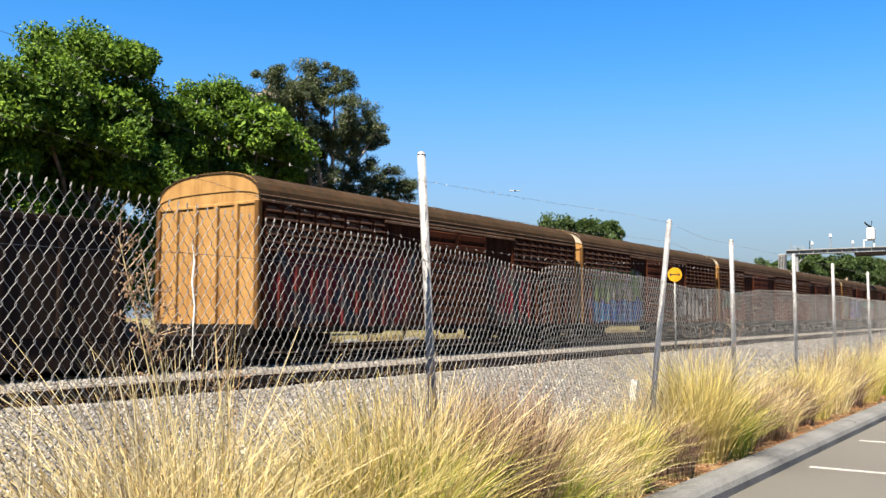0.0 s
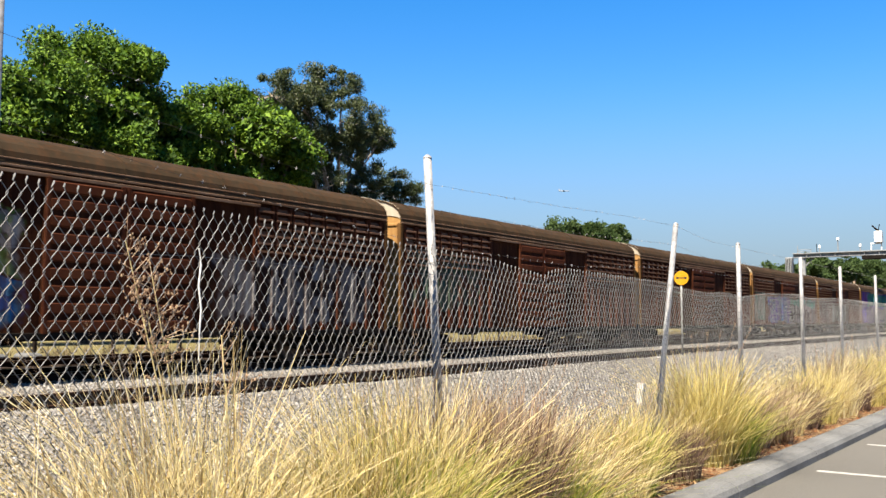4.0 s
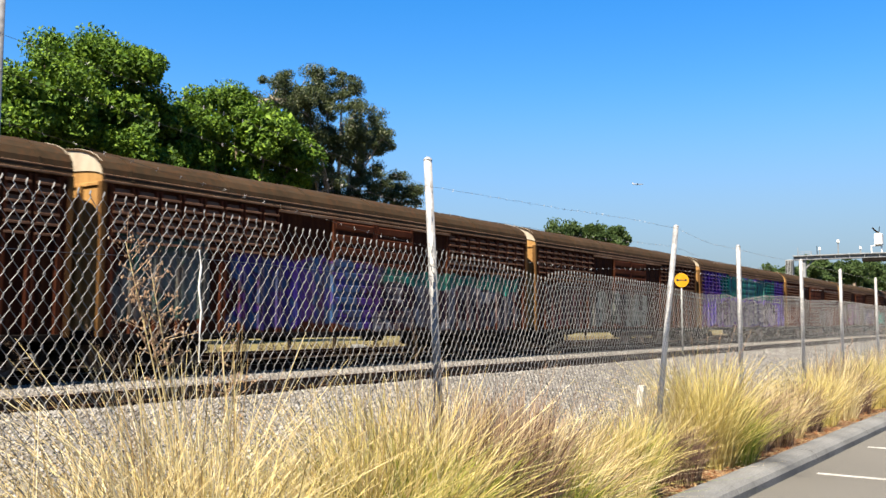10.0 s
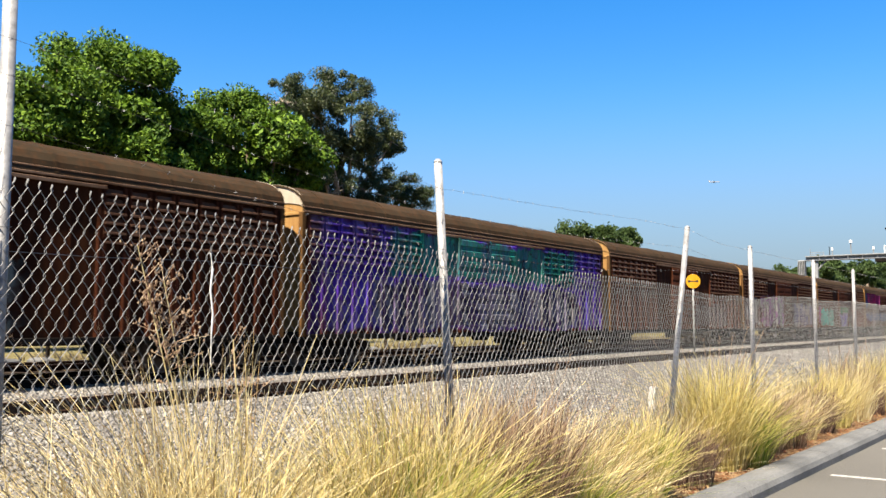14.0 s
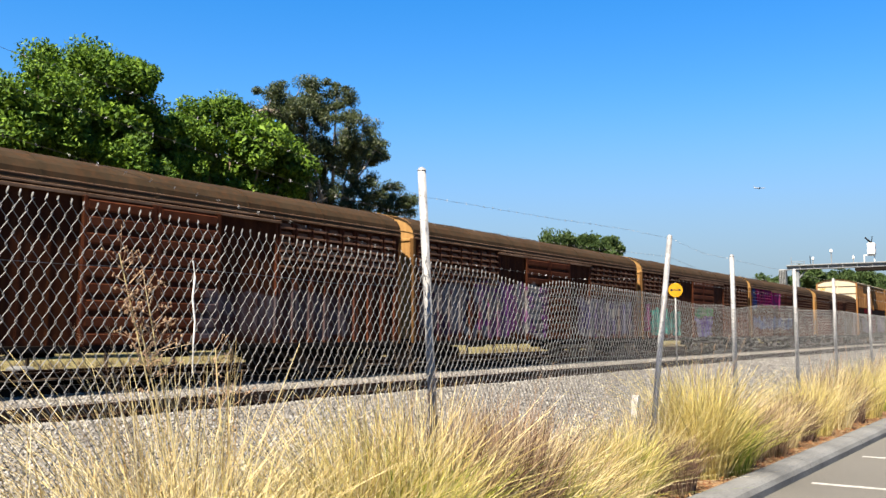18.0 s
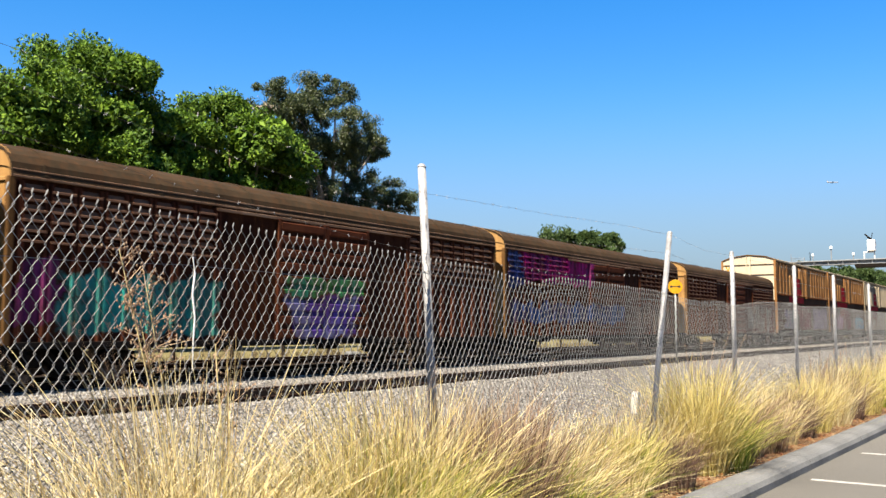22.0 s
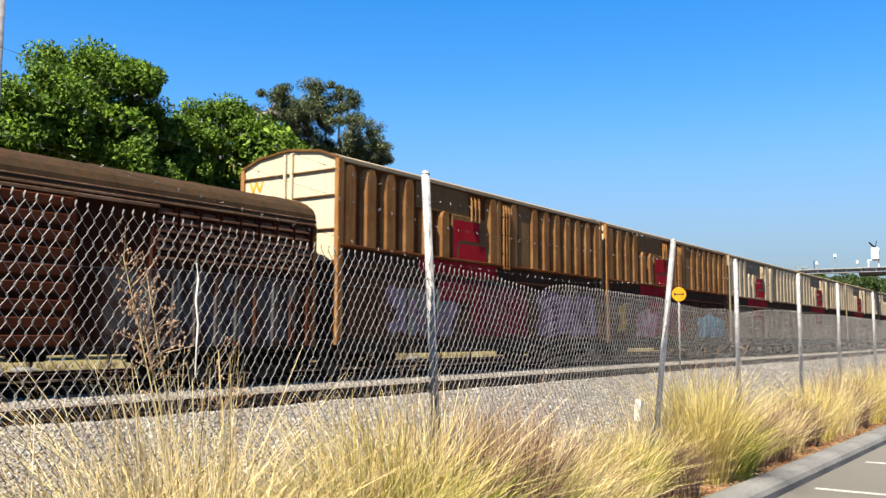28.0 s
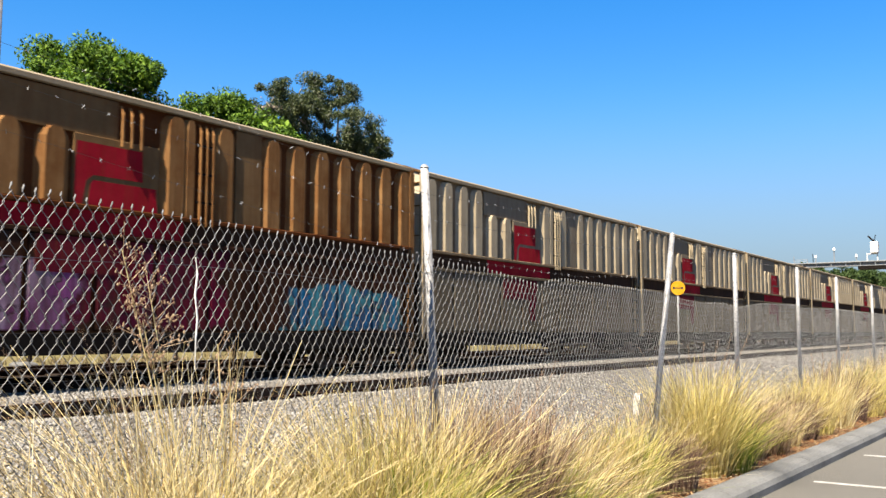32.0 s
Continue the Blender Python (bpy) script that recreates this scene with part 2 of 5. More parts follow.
# End yellow at about a third: shade of the wagon gaps put in.
M_POST = van_paint("van_corner_shade_paint", (0.05, 0.026, 0.01), (0.085, 0.046, 0.017), (), 0.6)
M_SEED = m_grass("seed_head", (0.18, 0.115, 0.075), (0.28, 0.19, 0.125), (0.4, 0.3, 0.2))


# ---- mesh helpers ----
class Geo:
    """Gathers faces of one mesh."""

    def __init__(self):
        self.v, self.f = [], []

    def add(self, vs, fs):
        o = len(self.v)
        self.v.extend(vs)
        self.f.extend([tuple(i + o for i in q) for q in fs])
        return self

    def box(self, x0, x1, y0, y1, z0, z1, c=0.0):
        """A box; c: chamfer of its edges along z and x seen on all sides."""
        if c <= 0:
            vs = [(x, y, z) for z in (z0, z1) for y in (y0, y1) for x in (x0, x1)]
            return self.add(vs, [(0, 2, 3, 1), (4, 5, 7, 6), (0, 1, 5, 4), (2, 6, 7, 3), (0, 4, 6, 2), (1, 3, 7, 5)])
        ring = lambda a0, a1, b0, b1: [(a0, b0), (a1, b0), (a1, b1), (a0, b1)]
        rings = []
        for z, k in ((z0, c), (z0 + c, 0), (z1 - c, 0), (z1, c)):
            rings.append([(x, y, z) for x, y in ring(x0 + k, x1 - k, y0 + k, y1 - k)])
        fs = [(3, 2, 1, 0), (12, 13, 14, 15)]
        for r in range(3):
            for i in range(4):
                j = (i + 1) % 4
                fs.append((r * 4 + i, r * 4 + j, r * 4 + 4 + j, r * 4 + 4 + i))
        return self.add([p for r in rings for p in r], fs)

    def extrude(self, prof, x0, x1, closed=True):
        """A profile of (y, z) points drawn from x0 to x1."""
        k = len(prof)
        vs = [(x, y, z) for x in (x0, x1) for y, z in prof]
        fs = [(i, (i + 1) % k, k + (i + 1) % k, k + i) for i in range(k if closed else k - 1)]
        if closed:
            fs += [tuple(range(k))[::-1], tuple(range(k, 2 * k))]
        return self.add(vs, fs)

    def tube(self, pts, r, n=6, r2=None):
        """A round rod through points, tapering from r to r2."""
        r2 = r if r2 is None else r2
        pts = [Vector(p) for p in pts]
        vs, fs = [], []
        m = len(pts)
        for i, p in enumerate(pts):
            d = (pts[min(i + 1, m - 1)] - pts[max(i - 1, 0)]).normalized()
            u = d.orthogonal().normalized() if abs(d.z) < 0.99 else Vector((1, 0, 0))
            w = d.cross(u).normalized()
            u = w.cross(d).normalized()
            rr = r + (r2 - r) * i / max(1, m - 1)
            for j in range(n):
                a = 2 * math.pi * j / n
                vs.append(tuple(p + u * (rr * math.cos(a)) + w * (rr * math.sin(a))))
        for i in range(m - 1):
            for j in range(n):
                k = (j + 1) % n
                fs.append((i * n + j, i * n + k, i * n + n + k, i * n + n + j))
        fs += [tuple(range(n))[::-1], tuple(range((m - 1) * n, m * n))]
        return self.add(vs, fs)

    def disc(self, c, axis, r0, r1, t, n=24):
        """A thick ring or plate about an axis ('x' or 'y'), from r0 to r1, thickness t."""
        vs, fs = [], []
        for s in (-t / 2, t / 2):
            for r in (r0, r1):
                for j in range(n):
                    a = 2 * math.pi * j / n
                    p, q = r * math.cos(a), r * math.sin(a)
                    vs.append((c[0] + (s if axis == "x" else p), c[1] + (p if axis == "x" else s), c[2] + q))
        for j in range(n):
            k = (j + 1) % n
            fs += [(j, k, n + k, n + j), (2 * n + j, 3 * n + j, 3 * n + k, 2 * n + k), (n + j, n + k, 3 * n + k, 3 * n + j), (j, 2 * n + j, 2 * n + k, k)]
        return self.add(vs, fs)

    def mesh(self, name, mat, smooth=False):
        me = bpy.data.meshes.new(name)
        me.from_pydata(self.v, [], self.f)
        me.materials.append(mat)
        if smooth:
            me.polygons.foreach_set("use_smooth", [True] * len(me.polygons))
        me.update()
        return me


def thing(name, geo, mat, label, category, group="", kind="", smooth=False):
    return tagged(new(name, geo.mesh(name, mat, smooth)), label, category, group, kind)


def root(name, m, label, category, group="", kind=""):
    ob = new(name)
    ob.empty_display_size = 0.2
    ob.matrix_basis = m
    return tagged(ob, label, category, group, kind)


def part(name, geo, mat, parent, label="", smooth=False):
    """One mesh under a thing or part; geo may be a finished mesh."""
    me = geo if isinstance(geo, bpy.types.Mesh) else geo.mesh(name, mat, smooth)
    ob = new(name, me)
    ob.parent = parent
    if me.materials[0] is not mat:
        ob.material_slots[0].link = "OBJECT"
        ob.material_slots[0].material = mat
    if label:
        ob["label"] = label
    return ob
M_BARB = m_plain("weathered_wire", (0.05, 0.042, 0.035), (0.09, 0.078, 0.068), 3, 0.6, 0.2, 0.0, 50)


def fast_mesh(name, v, f, mat):
    me = bpy.data.meshes.new(name)
    me.vertices.add(len(v))
    me.vertices.foreach_set("co", np.asarray(v, dtype=np.float32).ravel())
    k = f.shape[1]
    me.loops.add(f.size)
    me.loops.foreach_set("vertex_index", np.asarray(f, dtype=np.int32).ravel())
    me.polygons.add(len(f))
    me.polygons.foreach_set("loop_start", np.arange(len(f), dtype=np.int32) * k)
    me.materials.append(mat)
    me.update(calc_edges=True)
    return me


# ---- ground, road and track bed ----
def strip_sheet(prof, xs, lump=0.0):
    """A ground sheet: a cross-section (y, z) repeated at the stations xs."""
    g = Geo()
    k = len(prof)
    for x in xs:
        sh = max(-0.55, min(0.75, 0.47 - 0.03 * x))     # the kerb runs at a slight angle
        g.v.extend([(x, y + (sh * max(0.0, 1 - (y - 2.1) / 1.2) if y > 2 else 0), z + lump * noise.noise((x * 0.7, y * 0.7, 0)) * (1 if 2.3 < y < 10.5 else 0)) for y, z in prof])
    for i in range(len(xs) - 1):
        for j in range(k - 1):
            a = i * k + j
            g.f.append((a, a + k, a + k + 1, a + 1))
    return g


XS = [-1500, -300, -60, -20, -8] + [-4 + 0.4 * i for i in range(90)] + [34, 38, 44, 52, 64, 80, 110, 160, 300, 700, 1500]
VERGE = [(2.12 + 0.22 * i, 0.07 + 0.01 * min(i, 4)) for i in range(10)] + [(4.1 + 0.6 * i, 0.11 + 0.022 * i) for i in range(11)]
ground = thing("ground", strip_sheet([(-1500, -0.12), (-60, -0.12), (2.1, -0.12)] + VERGE + [(10.85, 0.28), (11.2, 0.34), (19.5, 0.34), (22, 0.42), (40, 0.3), (120, 0.0), (1500, -0.5)], XS, 0.035),
               M_SOIL, "dry earth, pale stones and dead grass beside the railway", "ground", "", "structure")
edge = [(-60, 2.8), (-11, 2.83), (40, 1.3), (160, 1.3), (160, -45), (-60, -45)]
slab = Geo().add([(x, y, z) for z in (0.0, -0.1) for x, y in edge], [(5, 4, 3, 2, 1, 0), (6, 7, 8, 9, 10, 11)] + [(i, (i + 1) % 6, 6 + (i + 1) % 6, 6 + i) for i in range(6)])
road = thing("road", slab, M_ASPHALT, "sun-bleached grey asphalt of a car park", "road", "", "structure")

# kerb of cast stones with a rolled edge
KERB = [(2.0, -0.05), (2.005, 0.06), (2.03, 0.1), (2.075, 0.125), (2.14, 0.135), (2.25, 0.132), (2.31, 0.115), (2.33, 0.06), (2.33, -0.05)]
kerb = root("kerb", pose(0, 0.47, 0, 0, 0, -1.72), "pale concrete kerb with a rolled edge along the asphalt", "kerb", "", "structure")
kerb_mesh = Geo().extrude(KERB[::-1], 0.004, 2.496).mesh("kerb_stone", M_CONCRETE)
for i in range(-4, 16):
    k = part("kerb_stone", kerb_mesh, M_CONCRETE, kerb)
    k.location = (i * 2.5, 0, 0.001 * math.sin(i * 1.3))

for x in (7.04, 9.35, 11.66, 13.97, 16.28, 18.59, 20.9):
    thing("parking_line", Geo().box(x, x + 0.08, -3.2, 2.02 - 0.03 * (x - 10), -0.01, 0.004), M_LINE, "worn white parking bay line painted on the asphalt", "road marking", "parking bay lines", "structure")

BED = 0.5        # top of the ballast
RAIL_Z = 0.64    # top of the rails
thing("ballast", Geo().extrude([(10.97, 0.3), (10.98, BED - 0.012), (11.4, BED), (13.2, BED), (13.2, 0.3)], -60, 260), M_BALLAST,
      "pale crushed-stone ballast between edging rail and track", "ballast", "", "structure")
# Dark bed starts below the wagons, where shade is put into the stone.
thing("ballast_oily", Geo().extrude([(13.2, 0.3), (13.2, BED - 0.004), (19.6, BED - 0.004), (20.3, 0.36), (20.3, 0.3)], -60, 260), M_SHADEBED,
      "near-black ballast, the shade under and beyond the train put into its colour", "ballast", "", "structure")


def rail_profile(y, z0):
    """Flat-bottomed rail standing on z0, 0.165 m high."""
    h = [(-0.065, 0), (0.065, 0), (0.065, 0.012), (0.012, 0.034), (0.01, 0.12), (0.034, 0.132), (0.034, 0.158), (0.026, 0.165),
         (-0.026, 0.165), (-0.034, 0.158), (-0.034, 0.132), (-0.01, 0.12), (-0.012, 0.034), (-0.065, 0.012)]
    return [(y + a, z0 + b) for a, b in h]


thing("edging_rail", Geo().box(-60, 260, 10.86, 10.99, 0.18, 0.336).extrude(rail_profile(10.92, 0.335), -60, 260), M_RAIL,
      "old rust-brown rail laid as an edging to hold the ballast", "rail", "", "structure")
rng = random.Random(4)
block = Geo().box(-0.55, 0.55, -0.06, 0.06, -0.08, 0.15, 0.01).mesh("packing_timber", M_SLEEPER)
edging = root("ballast_board", pose(0, 10.94, 0.33), "weathered timber packing behind the edging rail, darkened for its shade", "timber edging", "", "structure")
for i in range(60):
    o = part("packing_timber", block, M_SLEEPER, edging)
    o.location = (-6 + i * 1.13, rng.uniform(-0.008, 0.008), rng.uniform(-0.012, 0.0))

TRACK_Y = 13.71
for yc, nm in ((TRACK_Y, "train track"), (18.3, "second track")):
    tr = root("railway_track", pose(0, yc, 0), "rusty steel rails on dark timber sleepers in ballast", "railway track", "railway tracks", "structure")
    for s in (-0.7525, 0.7525):
        r = part("rail", Geo().extrude(rail_profile(s, RAIL_Z - 0.165), -60, 260), M_RAIL, tr)
        part("rail_head", Geo().box(-60, 260, s - 0.022, s + 0.022, RAIL_Z - 0.002, RAIL_Z + 0.003), M_RAILTOP, r, "worn bright rail head")
    sl = Geo().box(-0.12, 0.12, -1.25, 1.25, BED - 0.08, BED + 0.02, 0.012).mesh("sleeper", M_SLEEPER)
    for i in range(110):
        o = part("sleeper", sl, M_SLEEPER, tr)
        o.location = (-6 + i * 0.66, rng.uniform(-0.04, 0.04), rng.uniform(-0.01, 0.01))


def stones(name, n, x0, x1, y0, y1, zf, smin, smax, mat, label, seed, rough=0.0):
    """Loose stones lying about: one object of many."""
    r = np.random.default_rng(seed)
    x = x0 + (x1 - x0) * r.random(n) ** 1.7
    y, s = r.uniform(y0, y1, n), r.uniform(smin, smax, n)
    z = zf(x, y) + s * 0.25
    if rough:
        z += rough * np.array([noise.noise((a * 0.7, b * 0.7, 0)) for a, b in zip(x, y)])
    a = r.uniform(0, 6.28, n)
    vs = []
    for k in range(4):
        b = a + k * 1.57 + r.uniform(-0.35, 0.35, n)
        vs.append(np.stack([x + s * r.uniform(0.65, 1.15, n) * np.cos(b), y + s * r.uniform(0.65, 1.15, n) * np.sin(b), z + r.uniform(-0.2, 0.25, n) * s], 1))
    vs.append(np.stack([x + r.uniform(-0.4, 0.4, n) * s, y + r.uniform(-0.4, 0.4, n) * s, z + s * r.uniform(0.45, 0.9, n)], 1))
    vs.append(np.stack([x, y, z - s * 0.6], 1))
    v = np.stack(vs, 1).reshape(-1, 3)
    i = np.arange(n)[:, None] * 6
    f = np.concatenate([i + np.array([t]) for t in ((0, 1, 4), (1, 2, 4), (2, 3, 4), (3, 0, 4), (1, 0, 5), (2, 1, 5), (3, 2, 5), (0, 3, 5))], 1).reshape(-1, 3)
    return tagged(new(name, fast_mesh(name, v, f, mat)), label, "stones", "", "stuff")


def m_stone():
    n = Nodes("loose_stone", 0.95)
    n.color(n.ramp(n.island(), (0.0, (0.062, 0.058, 0.052)), (0.3, (0.11, 0.104, 0.096)), (0.7, (0.155, 0.148, 0.138)), (1.0, (0.25, 0.242, 0.23))))
    return n.mat


M_STONE = m_stone()
stones("gravel", 60000, 1, 42, 3.3, 10.84, lambda x, y: np.where(y < 10.1, 0.11 + 0.0367 * (y - 4.1), 0.33 - 0.067 * (y - 10.1)), 0.012, 0.038, M_STONE, "pale loose crushed stone between fence and track", 1, 0.035)
stones("ballast_stones", 22000, 0, 45, 11.05, 13.1, lambda x, y: BED, 0.014, 0.03, M_STONE, "pale crushed ballast stones beside the track", 2)
stones("edge_stones", 3500, 0, 45, 10.66, 10.86, lambda x, y: 0.275, 0.015, 0.035, M_STONE, "stones heaped against the edging rail", 3)


# ---- chain-link fence ----
FENCE_Y = 3.1
POSTS = [(1.72, 0.0, 0.0, 2.9), (4.61, 0.0, -0.2, 2.43), (7.92, 0.0, 0.74, 2.4), (10.73, 0.0, 0.0, 2.35), (13.80, 0.0, 0.005, 2.36), (16.61, 0.0, 0.008, 2.36), (20.14, 0, 0, 2.36), (22.90, 0, 0, 2.36), (25.70, 0, 0, 2.36), (-1.40, 0, 0, 2.4)]
# height of the mesh's upper edge along the fence
TOPS = [(-2.00, 1.93), (1.77, 1.95), (3.15, 1.9), (4.32, 1.86), (5.10, 1.83), (5.81, 1.75), (5.88, 1.79), (6.12, 1.82), (8.19, 1.79), (8.57, 1.75), (9.43, 1.72), (10.10, 1.74), (10.66, 1.7), (11.70, 1.77), (13.48, 1.8), (13.94, 1.76), (16.24, 1.8), (20.77, 1.78), (40.00, 1.8)]


def mesh_top(x):
    for (a, za), (b, zb) in zip(TOPS, TOPS[1:]):
        if a <= x <= b:
            return za + (zb - za) * (x - a) / (b - a)
    return 1.8


fence = root("chain_link_fence", pose(0, FENCE_Y, 0), "galvanised chain-link fence with barbed wire on leaning posts", "fence")
for x, dy, lean, h in POSTS:
    tx = x + lean
    o = part("post", Geo().tube([(x, 0.035, -0.1), ((x + tx) / 2, 0.035 + dy, h / 2), (tx, 0.035 + 2 * dy, h)], 0.026, 10), M_GALV, fence, "weathered galvanised steel post", True)
    for q in range(7):
        z = 0.35 + 0.24 * q
        u = z / h
        c = (x + (tx - x) * u, 0.03)
        ring = [(c[0] + 0.031 * math.cos(b * 0.785), c[1] + 0.031 * math.sin(b * 0.785), z + 0.012 * b / 8) for b in range(9)]
        part("wire_tie", Geo().tube(ring, 0.002, 4), M_WIRE, o)
    part("post_cap", Geo().tube([(tx, 0.035 + 2 * dy, h), (tx, 0.035 + 2 * dy, h + 0.012), (tx, 0.035 + 2 * dy, h + 0.02)], 0.029, 10, 0.012), M_GALV, o)

STEP = 0.0262    # from wire to wire
ROW = 0.0445     # half a diamond's height: the slack mesh hangs stretched


def mesh_panel(x0, x1, r, fine):
    """Zigzag wires hooked into each other from x0 to x1, with twisted ends along the top."""
    g = Geo()
    k = round((x1 - x0) / STEP)
    rr = random.Random(int(x0 * 100))
    q = 4 if fine else 3
    corners = [(-1, 0), (0, -1), (1, 0), (0, 1)] if fine else [(-0.9, 0.5), (0, -1), (0.9, 0.5)]
    for i in range(k):
        xa = x0 + i * STEP
        flip = 1 if i % 2 else -1
        top = mesh_top(xa - (i % 2) * STEP) + rr.uniform(-0.004, 0.004)
        rows = int((top - 0.1) / ROW)
        # Random shift per wire, larger far off, to break moire in the camera's view.
        loose = rr.uniform(-1, 1) * (0.003 if xa < 7.8 else 0.013)
        pts = []
        for j in range(rows + 1):
            z = top - j * ROW
            s = flip * (1 if j % 2 else -1)
            wob = 0.014 * noise.noise((xa * 1.3, z * 1.3, 3)) + 0.008 * noise.noise((xa * 6, z * 5, 1))
            bow = 0.03 * noise.noise((xa * 0.5, z * 0.4, 7))
            slip = (0.016 * noise.noise((xa * 1.9, z * 0.8, 5)) + 0.005 * noise.noise((xa * 7, z * 2, 9))) * min(1.0, j / 6) + loose * min(1.0, j / 4)
            x, y = xa + s * 0.63 * STEP + wob, bow
            if fine and j:
                pts += [(x, y, z + slip + 0.003, r), (x - s * 0.0006, y, z + slip - 0.003, r)]
            else:
                pts.append((x, y, z + slip, r))
        if i % 2:
            x, y, z, _ = pts[0]
            tilt = rr.uniform(-0.004, 0.006)
            pts = [(x + tilt + 0.004, y, z + 0.027, r * 1.2), (x + tilt + 0.003, y, z + 0.02, r * 2.1), (x + tilt, y, z + 0.011, r * 1.9), (x, y, z + 0.004, r * 1.2)] + pts
        o = len(g.v)
        for x, y, z, w in pts:
            g.v += [(x + c * w, y + d * w, z) for c, d in corners]
        for j in range(len(pts) - 1):
            a = o + q * j
            for c in range(q):
                d = (c + 1) % q
                g.f.append((a + c, a + d, a + q + d, a + q + c))
    return g


edges = sorted(p[0] for p in POSTS)
for a, b in zip(edges, edges[1:]):
    part("mesh_panel", mesh_panel(a, b, 0.0023 if a < 4 else 0.0022 if a < 7 else 0.0017, a < 7), M_WIRE, fence, "slack galvanised diamond mesh")
for z, sag in ((0.42, 0.01), (1.72, 0.02)):
    pts = [(-1.4 + 0.5 * i, 0.012, z + 0.01 * math.sin(i * 1.7)) for i in range(59)]
    part("tension_wire", Geo().tube(pts, 0.0018, 4), M_WIRE, fence)


def barbed(line, seed):
    """A slack strand through (x, z) points with a knot of barbs every 11 cm."""
    r = random.Random(seed)
    g = Geo()
    pts = []
    for (a, za), (b, zb) in zip(line, line[1:]):
        n = max(2, int((b - a) / 0.11))
        for i in range(n):
            u = i / n
            pts.append((a + (b - a) * u, 0.008 * math.sin(2.3 * (a + (b - a) * u)), za + (zb - za) * u + r.uniform(-0.003, 0.003)))
    pts.append((line[-1][0], 0, line[-1][1]))
    g.tube(pts, 0.0008, 4)
    barbs = Geo()
    for p in pts:
        c = Vector(p)
        for _ in range(2):
            d = Vector((r.uniform(-0.8, 0.8), r.uniform(-0.6, 0.6), r.uniform(-1, 1))).normalized() * 0.01
            barbs.tube([c - d, c + d], 0.0011, 3)
    return g, barbs


for s, line in enumerate((
    [(-1.4, 2.5), (1.71, 2.48), (3.0, 2.37), (4.4, 2.262), (5.4, 2.29), (7.4, 2.355), (8.64, 2.375), (9.6, 2.3), (10.73, 2.3), (13.8, 2.31), (22.9, 2.31)],
    [(-1.4, 2.38), (1.72, 2.345), (2.64, 2.26), (3.37, 2.19), (4.48, 2.112), (5.5, 2.12), (6.9, 2.14), (8.56, 2.19), (9.7, 2.1), (10.73, 2.13), (13.8, 2.12), (22.9, 2.12)],
    [(-1.4, 2.2), (1.76, 2.16), (2.28, 2.1), (3.03, 2.02), (3.92, 1.93), (4.52, 1.89), (6.4, 1.87), (8.5, 1.97), (10.73, 1.95), (16.61, 1.95)],
)):
    strand, barbs = barbed(line, s + 5)
    o = part("barbed_wire", strand, M_BARB, fence, "rusting strand of barbed wire")
    tagged(part("barb", barbs, M_GALV, o, "bright galvanised barbs"), kind="stuff")


# ---- the train ----
SPEED = 5.956       # metres a second towards -x
HALF = 1.45         # half a wagon's width
VAN_PITCH, TALL_PITCH = 14.016, 13.444
VAN_LEN, TALL_LEN = 13.42, 12.99
FRONT = 12.05       # front of the first van at 0 s


def arch(half, z0, rise, n=14, inset=0.0):
    """Points of a low roof arch from +y to -y."""
    pts = []
    for i in range(n + 1):
        a = math.pi * i / n
        pts.append((half * math.copysign(abs(math.cos(a)) ** 0.75, math.cos(a)), z0 + (rise - inset) * math.sin(a) ** 0.8))
    return pts


def bogie_parts():
    """Meshes of a bogie about its own centre: (name, mesh)."""
    g = Geo()
    for s in (-1, 1):
        y = s * 1.0
        side = [(-1.1, 0.3), (-1.05, 0.46), (-0.5, 0.5), (-0.32, 0.36), (0.32, 0.36), (0.5, 0.5), (1.05, 0.46), (1.1, 0.3), (0.9, 0.28), (0.56, 0.36), (0.34, 0.14), (-0.34, 0.14), (-0.56, 0.36), (-0.9, 0.28)]
        k = len(side)
        vs = [(x, y + d, z) for d in (-0.06, 0.06) for x, z in side]
        g.add(vs, [tuple(range(k)), tuple(range(k, 2 * k))[::-1]] + [(i, k + i, k + (i + 1) % k, (i + 1) % k) for i in range(k)])
    g.box(-0.16, 0.16, -1.0, 1.0, 0.3, 0.52, 0.02)
    springs = Geo()
    for s in (-1, 1):
        for x in (-0.18, 0.0, 0.18):
            pts = [(x + 0.06 * math.cos(i * 1.2), s * 1.0 + 0.06 * math.sin(i * 1.2), 0.15 + 0.2 * i / 24) for i in range(25)]
            springs.tube(pts, 0.014, 4)
    boxes = []
    for x in (-0.8, 0.8):
        for s in (-1, 1):
            boxes.append(Geo().box(x - 0.13, x + 0.13, s * 1.02 - 0.11, s * 1.02 + 0.11, 0.24, 0.46, 0.03))
    ws = Geo()
    for s in (-0.72, 0.72):
        ws.disc((0, s, 0), "y", 0.29, 0.36, 0.13, 28)
        ws.disc((0, s * 0.95, 0), "y", 0.36, 0.385, 0.03, 28)
        ws.disc((0, s, 0), "y", 0.07, 0.295, 0.035, 20)
        for q in range(4):
            a = q * math.pi / 2
            ws.tube([(0.1 * math.cos(a), s - 0.05, 0.1 * math.sin(a)), (0.27 * math.cos(a), s - 0.03, 0.27 * math.sin(a))], 0.025, 5)
    ws.tube([(0, -1.08, 0), (0, 1.08, 0)], 0.075, 10)
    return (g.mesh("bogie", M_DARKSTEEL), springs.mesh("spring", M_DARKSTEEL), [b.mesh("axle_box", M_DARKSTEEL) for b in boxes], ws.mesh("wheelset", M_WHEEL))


BOGIE, SPRINGS, AXLE_BOXES, WHEELSET = bogie_parts()
